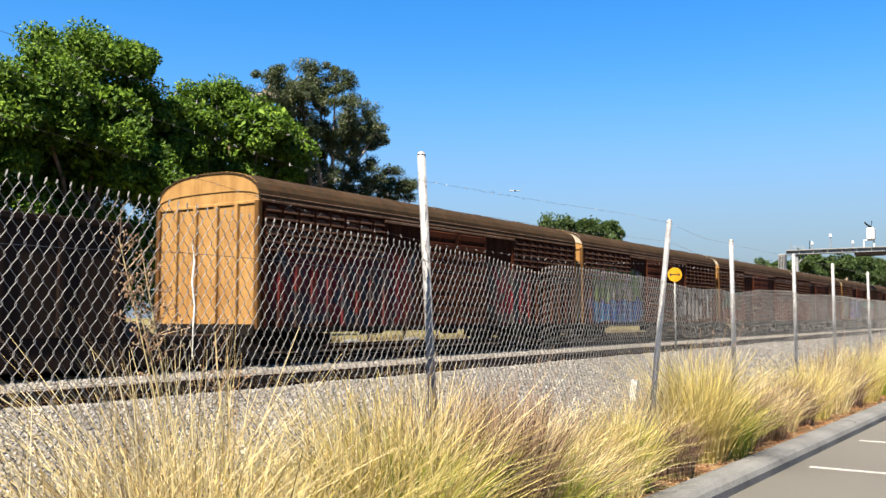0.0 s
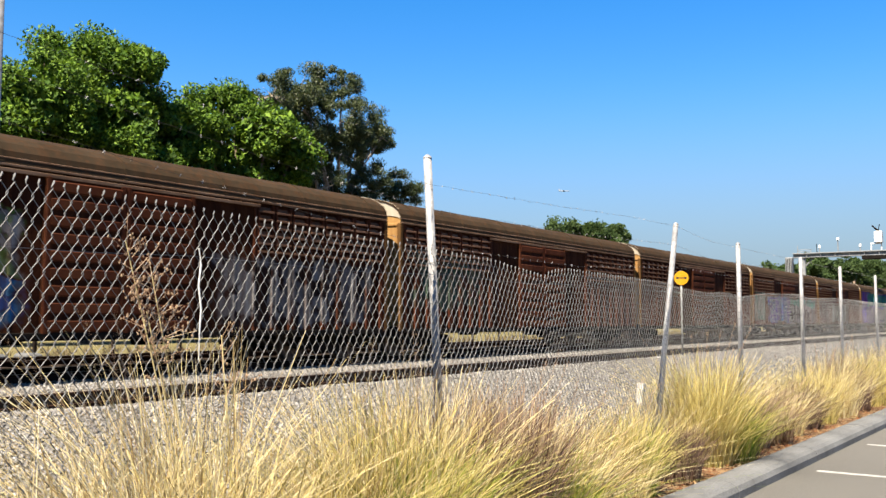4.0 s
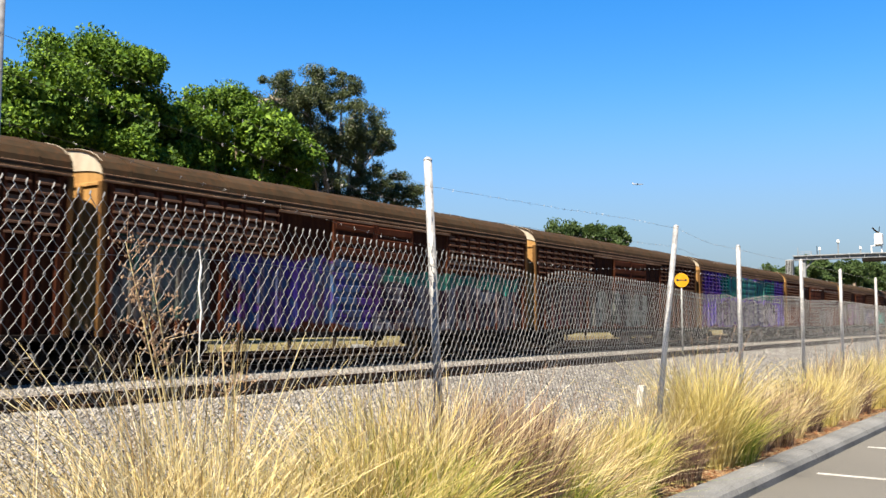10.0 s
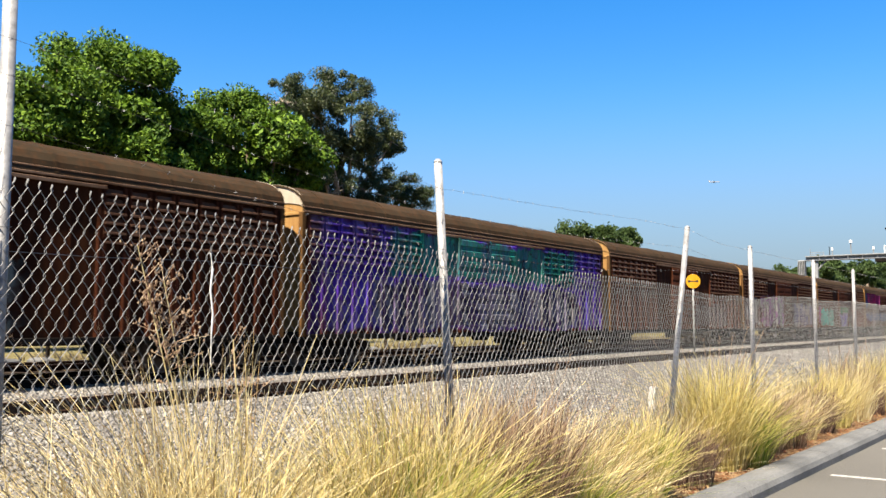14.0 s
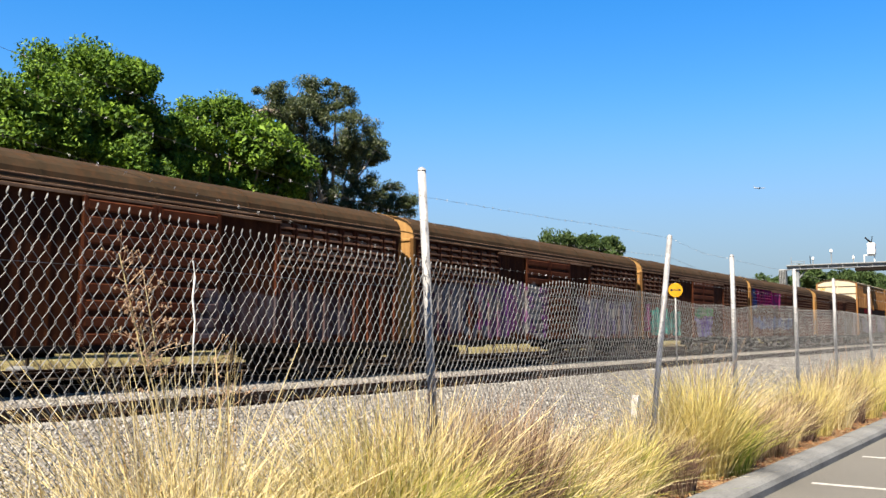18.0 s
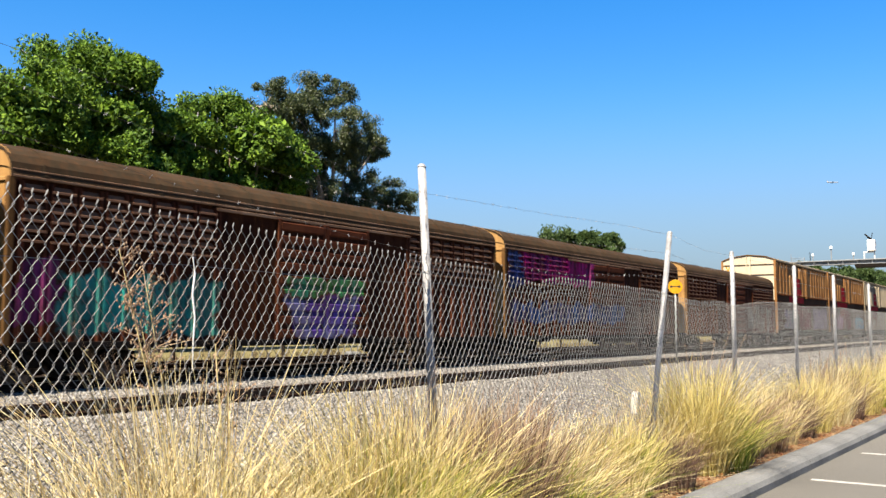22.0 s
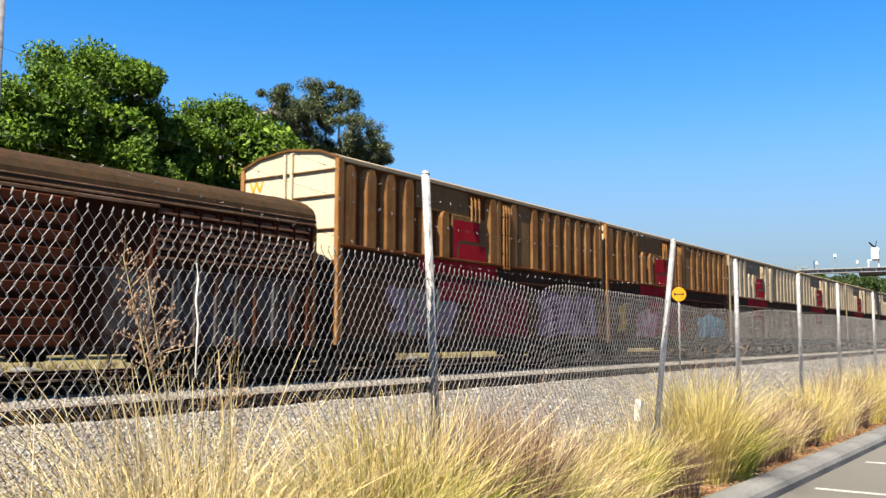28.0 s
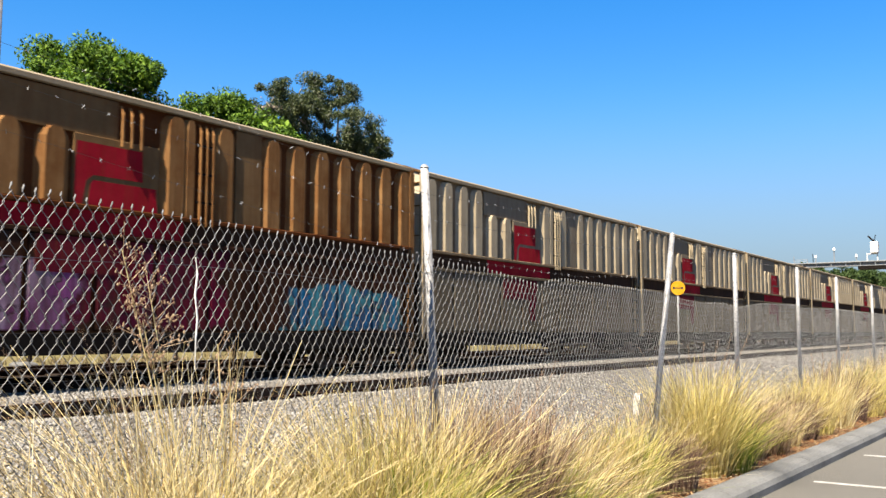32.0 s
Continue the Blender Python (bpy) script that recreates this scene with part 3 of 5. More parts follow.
ROLLING = []     # wheelsets and the place of each in its bogie


def put_bogies(wagon, xs):
    for x in xs:
        b = part("bogie", BOGIE, M_DARKSTEEL, wagon, "grimy cast-steel bogie")
        b.location = (x, 0, 0)
        part("spring_nest", SPRINGS, M_DARKSTEEL, b)
        for me in AXLE_BOXES:
            part("axle_box", me, M_DARKSTEEL, b)
        for dx in (-0.8, 0.8):
            w = part("wheelset", WHEELSET, M_WHEEL, b, "worn steel wheels on an axle")
            w.location = (dx, 0, 0.36)
            ROLLING.append((w, (dx, 0, 0.36)))


def underframe_parts(length, pitch, floor):
    """Sills, brake gear and couplers: (name, mesh, label)."""
    out = []
    L = length
    for s in (-1, 1):
        out.append(("solebar", Geo().extrude([(s * 1.32 - 0.04, floor - 0.06), (s * 1.32 + 0.04, floor - 0.06), (s * 1.32 + 0.04, floor), (s * 1.32 - 0.04, floor)], 0.1, L - 0.1).mesh("solebar", M_DARKSTEEL), ""))
    out.append(("centre_sill", Geo().box(0.2, L - 0.2, -0.2, 0.2, floor - 0.1, floor - 0.002).mesh("centre_sill", M_DARKSTEEL), ""))
    out.append(("brake_cylinder", Geo().tube([(L * 0.58, -0.3, floor - 0.1), (L * 0.58 + 0.1, -0.3, floor - 0.1), (L * 0.58 + 0.6, -0.3, floor - 0.1)], 0.1, 12).mesh("brake_cylinder", M_DARKSTEEL), ""))
    out.append(("air_reservoir", Geo().tube([(L * 0.4, 0.5, floor - 0.08), (L * 0.4 + 0.8, 0.5, floor - 0.08)], 0.1, 12).mesh("air_reservoir", M_DARKSTEEL), ""))
    for x, s in ((0, -1), (L, 1)):
        c = Geo().box(min(x, x + s * 0.4), max(x, x + s * 0.4), -0.07, 0.07, floor - 0.22, floor - 0.05, 0.015)
        c.box(x + s * 0.33 - 0.09, x + s * 0.33 + 0.09, -0.16, 0.16, floor - 0.26, floor - 0.01, 0.03)
        out.append(("coupler", c.mesh("coupler", M_DARKSTEEL), ""))
        h = Geo().tube([(x + s * 0.02, 0.35, floor - 0.1), (x + s * 0.2, 0.36, floor - 0.3), (x + s * 0.38, 0.37, floor - 0.36)], 0.022, 6)
        out.append(("brake_hose", h.mesh("brake_hose", M_BLACK), ""))
        st = Geo().box(x - s * 0.35, x - s * 0.02, -1.4, -1.36, floor - 0.42, floor - 0.38).box(x - s * 0.35, x - s * 0.3, -1.4, -1.37, floor - 0.42, floor).box(x - s * 0.07, x - s * 0.02, -1.4, -1.37, floor - 0.42, floor)
        out.append(("footstep", st.mesh("footstep", M_DARKSTEEL), ""))
    return out


def van_parts():
    """A louvred bogie van in its own space: front at x 0, rail top at z 0. (name, mesh, role, label)"""
    out = []
    L, z0, z1, rise = VAN_LEN, 0.58, 3.04, 0.59
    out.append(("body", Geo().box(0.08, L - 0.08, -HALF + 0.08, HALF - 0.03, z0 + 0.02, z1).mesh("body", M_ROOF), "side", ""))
    prof = arch(HALF + 0.015, z1, rise)
    inner = [(y * 0.985, z - 0.03) for y, z in arch(HALF + 0.015, z1, rise)]
    out.append(("roof", Geo().extrude(prof + inner[::-1], -0.04, L + 0.04).mesh("roof", M_ROOF), "roof", "dusty brown arched roof"))
    for i in range(7):
        x = 0.5 + i * (L - 1.0) / 6
        p2 = [(y * 1.003, z + 0.012) for y, z in arch(HALF + 0.015, z1, rise)]
        out.append(("roof_strap", Geo().extrude(p2 + arch(HALF + 0.008, z1, rise)[::-1], x - 0.03, x + 0.03).mesh("roof_strap", M_ROOF), "roof", ""))
    for s in (-1, 1):
        out.append(("gutter", Geo().box(-0.02, L + 0.02, s * (HALF - 0.015) - 0.035, s * (HALF - 0.015) + 0.035, z1 - 0.045, z1 - 0.005, 0.008).mesh("gutter", M_ROOF), "rail", ""))
        out.append(("rain_strip", Geo().box(-0.02, L + 0.02, s * (HALF - 0.003) - 0.02, s * (HALF - 0.003) + 0.02, z1 + 0.06, z1 + 0.085, 0.006).mesh("rain_strip", M_ROOF), "rail", ""))
    # ends
    for x, s in ((0.0, 1), (L, -1)):
        e = Geo().extrude(arch(HALF - 0.01, z1 - 0.02, rise - 0.03) + [(-HALF + 0.01, z0), (HALF - 0.01, z0)], min(x, x + s * 0.08), max(x, x + s * 0.08))
        out.append(("end_wall", e.mesh("end_wall", M_YELLOW), "end", "sun-faded yellow end"))
        for y in (-0.86, -0.3, 0.3, 0.86):
            out.append(("end_rib", Geo().box(min(x, x - s * 0.07), max(x, x - s * 0.07), y - 0.045, y + 0.045, z0 + 0.1, z1 - 0.05, 0.012).mesh("end_rib", M_YELLOW), "end", ""))
        for y in (-HALF + 0.045, HALF - 0.045):
            out.append(("corner_post", Geo().box(min(x - s * 0.06, x + s * 0.03), max(x - s * 0.06, x + s * 0.03), y - 0.05, y + 0.05, z0, z1 - 0.03, 0.012).mesh("corner_post", M_YELLOW), "post", ""))
            out.append(("corner_cap", Geo().box(min(x + s * 0.032, x + s * 0.12), max(x + s * 0.032, x + s * 0.12), y - 0.045, y + 0.045, z0, z1 - 0.03, 0.008).mesh("corner_cap", M_ROOF), "rib", ""))
        out.append(("end_cornice", Geo().box(min(x - s * 0.03, x), max(x - s * 0.03, x), -HALF, HALF, z1 - 0.09, z1 - 0.02, 0.012).mesh("end_cornice", M_YELLOW), "end", ""))
        hood = [(y, z) for y, z in arch(HALF + 0.012, z1, rise + 0.008)]
        hin = [(y * 0.985, z1 + 0.02 + (z - z1) * 0.3) for y, z in hood]
        out.append(("end_hood", Geo().extrude(hood + hin[::-1], min(x - s * 0.02, x), max(x - s * 0.02, x)).mesh("end_hood", M_YELLOW), "hood", "cream roof hood"))
        out.append(("headstock", Geo().box(min(x - s * 0.1, x + s * 0.1), max(x - s * 0.1, x + s * 0.1), -HALF + 0.05, HALF - 0.05, z0 - 0.12, z0 + 0.1, 0.015).mesh("headstock", M_DARKSTEEL), "under", ""))
        hr = Geo().tube([(x - s * 0.02, 1.2, 1.0), (x - s * 0.12, 1.2, 1.05), (x - s * 0.12, 1.2, 1.5), (x - s * 0.02, 1.2, 1.55)], 0.014, 5)
        out.append(("handrail", hr.mesh("handrail", M_DARKSTEEL), "under", ""))
    # ribbed sections with louvres above
    for side in (-1, 1):
        for xa, xb in ((0.12, 3.85), (L - 3.85, L - 0.12)):
            k = 8
            step = (xb - xa) / k
            for i in range(k + 1):
                x = xa + i * step
                y = side * (HALF - 0.035)
                for dx in (-0.045, 0.045):
                    out.append(("rib", Geo().box(x + dx - 0.022, x + dx + 0.022, y - 0.035, y + 0.035, z0, z1 - 0.07, 0.006).mesh("rib", M_ROOF), "rib", ""))
                if i < k and side < 0:
                    for j in range(6):
                        z = z1 - 0.17 - j * 0.15
                        x2, x3 = x + 0.07, x + step - 0.07
                        ya, yb = side * (HALF - 0.075), side * (HALF - 0.025)
                        g = Geo().add([(x2, ya, z + 0.05), (x3, ya, z + 0.05), (x3, yb, z - 0.035), (x2, yb, z - 0.035), (x2, ya, z + 0.066), (x3, ya, z + 0.066), (x3, yb, z - 0.02), (x2, yb, z - 0.02)],
                                      [(0, 1, 2, 3), (7, 6, 5, 4), (3, 2, 6, 7), (0, 4, 5, 1), (0, 3, 7, 4), (1, 5, 6, 2)])
                        g.box(x2 - 0.03, x3 + 0.03, side * (HALF + 0.002) - 0.012, side * (HALF + 0.002) + 0.012, z - 0.05, z - 0.012, 0.004)
                        out.append(("louvre_slat", g.mesh("louvre_slat", M_ROOF), "louvre", ""))
            # corrugated lower sheet
            g = Geo()
            n = round((xb - xa) / 0.06)
            for i in range(n + 1):
                x = xa + (xb - xa) * i / n
                y = side * (HALF - 0.06 + 0.018 * (1 if i % 4 in (1, 2) else -1))
                g.v += [(x, y, z0), (x, y, z1 - 0.88)]
            g.f = [(2 * i, 2 * i + 2, 2 * i + 3, 2 * i + 1) for i in range(n)]
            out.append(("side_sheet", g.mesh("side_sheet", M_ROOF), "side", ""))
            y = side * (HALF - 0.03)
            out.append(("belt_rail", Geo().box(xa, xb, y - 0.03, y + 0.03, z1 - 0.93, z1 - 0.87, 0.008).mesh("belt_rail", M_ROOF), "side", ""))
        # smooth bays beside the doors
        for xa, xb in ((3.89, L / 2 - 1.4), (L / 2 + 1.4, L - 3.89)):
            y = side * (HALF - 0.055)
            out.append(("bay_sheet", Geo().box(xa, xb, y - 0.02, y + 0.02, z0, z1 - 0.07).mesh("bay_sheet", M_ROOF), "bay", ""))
            for q in range(2):
                x = xa + (q + 1) * (xb - xa) / 3
                out.append(("seam", Geo().box(x - 0.02, x + 0.02, y + side * 0.02 - 0.008, y + side * 0.02 + 0.008, z0, z1 - 0.08).mesh("seam", M_ROOF), "bay", ""))
        # doors
        mid = L / 2
        for xa, xb in ((mid - 1.38, mid - 0.01), (mid + 0.01, mid + 1.38)):
            y = side * (HALF - 0.02)
            d = len(out)
            out.append(("door", Geo().box(xa, xb, y - 0.03, y + 0.02, z0 + 0.02, z1 - 0.1).mesh("door", M_ROOF), "bay", "planked sliding door"))
            for q in range(9):
                za = z0 + 0.06 + q * 0.258
                out.append(("door_plank", Geo().box(xa + 0.09, xb - 0.09, y + side * 0.03 - 0.026, y + side * 0.03 + 0.026, za, za + 0.185, 0.03).mesh("door_plank", M_ROOF), "door", d))
            for x in (xa + 0.04, xb - 0.04):
                out.append(("door_stile", Geo().box(x - 0.035, x + 0.035, y + side * 0.03 - 0.02, y + side * 0.03 + 0.025, z0 + 0.03, z1 - 0.11, 0.008).mesh("door_stile", M_ROOF), "door", d))
        out.append(("door_track", Geo().box(3.8, L - 3.8, side * (HALF + 0.004) - 0.02, side * (HALF + 0.004) + 0.02, z1 - 0.13, z1 - 0.075, 0.006).mesh("door_track", M_ROOF), "rail", ""))
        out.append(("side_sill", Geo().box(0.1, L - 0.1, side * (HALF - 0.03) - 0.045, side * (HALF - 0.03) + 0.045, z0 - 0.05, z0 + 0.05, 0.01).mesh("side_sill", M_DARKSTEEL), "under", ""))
    for nm, me, lab in underframe_parts(L, VAN_PITCH, z0):
        out.append((nm, me, "under", lab))
    return out


def tall_parts():
    """A tall ribbed bulk wagon: front at x 0, rail top at z 0."""
    out = []
    L, z0, zs, zw, z1, zr = TALL_LEN, 0.72, 2.28, 2.7, 4.54, 4.84
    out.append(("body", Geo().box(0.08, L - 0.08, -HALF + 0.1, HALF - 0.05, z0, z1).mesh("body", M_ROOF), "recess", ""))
    ridge = [(-HALF + 0.005, z1 + 0.005), (-0.9, z1 + 0.2), (0, zr), (0.9, z1 + 0.2), (HALF - 0.005, z1 + 0.005)]
    out.append(("roof", Geo().extrude(ridge + [(y * 0.98, z - 0.04) for y, z in ridge[::-1]], -0.02, L + 0.02).mesh("roof", M_ROOF), "roof", "low-pitched roof"))
    for s in (-1, 1):
        out.append(("top_rail", Geo().box(-0.01, L + 0.01, s * (HALF - 0.05) - 0.05, s * (HALF - 0.05) + 0.05, z1 - 0.075, z1 + 0.02, 0.012).mesh("top_rail", M_ROOF), "trim", ""))
        y = s * (HALF - 0.03)
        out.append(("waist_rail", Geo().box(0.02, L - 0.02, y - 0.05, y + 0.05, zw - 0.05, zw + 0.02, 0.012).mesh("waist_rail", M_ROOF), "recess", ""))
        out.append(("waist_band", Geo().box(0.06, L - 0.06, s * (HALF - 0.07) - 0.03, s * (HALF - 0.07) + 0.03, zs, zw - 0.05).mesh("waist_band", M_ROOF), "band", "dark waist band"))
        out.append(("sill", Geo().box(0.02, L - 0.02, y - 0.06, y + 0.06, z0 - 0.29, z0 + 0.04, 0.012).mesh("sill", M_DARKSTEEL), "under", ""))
        out.append(("belt", Geo().box(0.02, L - 0.02, y - 0.03, y + 0.045, zs - 0.05, zs + 0.02, 0.01).mesh("belt", M_ROOF), "low", ""))
        # raised upper panels with rounded heads
        high = [0.36 + 0.7 * i for i in range(4)] + [6.2, 6.5, 7.3] + [8.5 + 0.7 * i for i in range(7)]
        for x, zt in [(x, z1 - 0.12) for x in high] + [(3.22, z1 - 0.7), (3.95, z1 - 0.7)]:
            w = 0.08 if x == 6.5 else 0.155
            head = [(x - w, zw + 0.03), (x + w, zw + 0.03), (x + w, zt - 0.16), (x + w * 0.8, zt - 0.06), (x + w * 0.5, zt), (x - w * 0.5, zt), (x - w * 0.8, zt - 0.06), (x - w, zt - 0.16)]
            k = len(head)
            yo, yi = s * (HALF - 0.005), s * (HALF - 0.1)
            cx, cz = x, (zw + zt) / 2
            vs = [(cx + (a - cx) * 1.85, yi, cz + (b - cz) * 1.02) for a, b in head] + [(a, yo, b) for a, b in head]
            fs = [(i, (i + 1) % k, k + (i + 1) % k, k + i) for i in range(k)] + [tuple(range(k, 2 * k))]
            if s > 0:
                fs = [q[::-1] for q in fs]
            out.append(("raised_panel", Geo().add(vs, fs).mesh("raised_panel", M_ROOF), "side", ""))
        for i in range(11):
            xa = 0.2 + i * 1.14
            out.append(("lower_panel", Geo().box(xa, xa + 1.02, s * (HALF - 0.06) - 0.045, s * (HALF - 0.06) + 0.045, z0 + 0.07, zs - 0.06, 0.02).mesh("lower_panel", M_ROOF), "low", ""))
        # smooth sheets over the short panels and behind the sign
        y = s * (HALF - 0.07)
        out.append(("sign_sheet", Geo().box(2.76, 5.05, y - 0.02, y + 0.035, z1 - 0.72, z1 - 0.1, 0.008).box(4.28, 5.86, y - 0.034, y + 0.034, zw + 0.02, z1 - 0.72, 0.008).mesh("sign_sheet", M_ROOF), "sheet", ""))
        out.append(("flat_sheet", Geo().box(7.56, 8.2, y - 0.03, y + 0.03, zw + 0.02, z1 - 0.1, 0.008).mesh("flat_sheet", M_ROOF), "sheet", ""))
    yo = -HALF + 0.03
    logo = Geo().add([(4.32, yo, zw + 1.0), (5.52, yo, zw + 1.0), (5.54, yo, zw + 0.5), (4.62, yo, zw + 0.5), (4.5, yo, zw + 0.4), (4.44, yo, zw + 0.03), (4.3, yo, zw + 0.03), (4.3, yo, zw + 0.55)], [(7, 6, 5, 4, 3, 2, 1, 0)])
    logo.add([(4.54, yo, zw + 0.03), (5.84, yo, zw + 0.03), (5.8, yo, zw + 0.42), (4.62, yo, zw + 0.42), (4.57, yo, zw + 0.34)], [(0, 1, 2, 3, 4)])
    out.append(("logo_upper", logo.mesh("logo_upper", M_RED), "red", "faded red painted logo shapes"))
    yb = -HALF + 0.036
    out.append(("logo_band", Geo().box(2.9, 6.4, yb - 0.003, yb + 0.003, zs + 0.03, zw - 0.06).mesh("logo_band", M_RED), "red", "faded red painted band"))
    yc = -HALF + 0.012
    low = Geo().box(3.7, 5.2, yc - 0.003, yc + 0.003, zs - 0.62, zs - 0.07)
    low.add([(4.9, yc, zs - 0.07), (5.2, yc, zs - 1.2), (5.45, yc, zs - 1.2), (5.6, yc, zs - 0.07)], [(0, 1, 2, 3)])
    out.append(("logo_lower", low.mesh("logo_lower", M_RED), "redlow", "faded red painted block"))
    # pipes in two bundles, with clamps
    for x in (5.1, 5.27, 5.46, 6.7, 6.84, 6.98):
        out.append(("standpipe", Geo().tube([(x, -HALF - 0.01, zw - 0.1 if x > 6 else zw + 1.02), (x, -HALF - 0.01, z1 - 0.3), (x, -HALF + 0.05, z1 - 0.16)], 0.028, 6).mesh("standpipe", M_ROOF), "side", ""))
    for q in range(3):
        out.append(("clamp", Geo().box(6.66, 7.02, -HALF - 0.02, -HALF + 0.05, zw + 0.3 + q * 0.5, zw + 0.33 + q * 0.5).mesh("clamp", M_DARKSTEEL), "under", ""))
    for x in (L - 0.14, L - 0.5):
        out.append(("ladder_rail", Geo().tube([(x, -HALF - 0.03, z0), (x, -HALF - 0.03, zw)], 0.018, 6).mesh("ladder_rail", M_DARKSTEEL), "under", ""))
    for q in range(6):
        out.append(("ladder_rung", Geo().tube([(L - 0.5, -HALF - 0.03, z0 + 0.15 + q * 0.33), (L - 0.14, -HALF - 0.03, z0 + 0.15 + q * 0.33)], 0.014, 5).mesh("ladder_rung", M_DARKSTEEL), "under", ""))
    for x, s in ((0.0, 1), (L, -1)):
        e = Geo().extrude([(y * 0.985, z - 0.02) for y, z in ridge[::-1]] + [(-HALF + 0.02, z0), (HALF - 0.02, z0)], min(x, x + s * 0.08), max(x, x + s * 0.08))
        out.append(("end_wall", e.mesh("end_wall", M_CREAMEND), "end", "cream painted end"))
        # Added dark sheet: paints the shade on the end's lower half.
        out.append(("end_lower_sheet", Geo().box(min(x, x - s * 0.02), max(x, x - s * 0.02), -HALF + 0.1, HALF - 0.1, z0 + 0.02, zs + 0.1).mesh("end_lower_sheet", M_CREAMEND), "band", "rusty dark lower end sheet"))
        for y in (-0.1, 0.1):
            out.append(("end_post", Geo().box(min(x, x - s * 0.06), max(x, x - s * 0.06), y - 0.035, y + 0.035, z0, zr - 0.1, 0.008).mesh("end_post", M_CREAMEND), "end", ""))
        for z in (z1 - 1.5, z1 - 0.79, z1 - 0.24):
            out.append(("end_bar", Geo().box(min(x, x - s * 0.045), max(x, x - s * 0.045), -HALF + 0.04, HALF - 0.04, z - 0.013, z + 0.013).mesh("end_bar", M_DARKSTEEL), "trimdark", ""))
        for y in (-HALF + 0.05, HALF - 0.05):
            out.append(("corner_post", Geo().box(min(x - s * 0.05, x + s * 0.12), max(x - s * 0.05, x + s * 0.12), y - 0.055, y + 0.055, z0 - 0.1, z1 - 0.02, 0.012).mesh("corner_post", M_CREAMEND), "corner", ""))
        cap = Geo().extrude([(y, z + 0.012) for y, z in ridge] + [(y * 0.985, z - 0.035) for y, z in ridge[::-1]], min(x - s * 0.05, x), max(x - s * 0.05, x))
        out.append(("end_cap", cap.mesh("end_cap", M_ROOF), "trimdark", ""))
    m = Geo()
    ys, zt, zb = (1.2, 1.1, 1.0, 0.9, 0.8), z1 - 0.3, z1 - 0.56
    for q in range(4):      # the four strokes of a letter W
        za, zc = (zt, zb) if q % 2 == 0 else (zb, zt)
        m.add([(-0.006, ys[q] + 0.03, za), (-0.006, ys[q] - 0.03, za), (-0.006, ys[q + 1] - 0.03, zc), (-0.006, ys[q + 1] + 0.03, zc)], [(0, 1, 2, 3)])
    out.append(("end_mark", m.mesh("end_mark", M_SIGN), "mark", "yellow painted letter W"))
    for nm, me, lab in underframe_parts(L, TALL_PITCH, z0 - 0.06):
        out.append((nm, me, "under", lab))
    return out


def assemble(parts, wagon, mats):
    made = []
    for nm, me, role, lab in parts:
        up = wagon
        if isinstance(lab, int):
            up, lab = made[lab], ""
        made.append(part(nm, me, mats.get(role, me.materials[0]), up, lab))


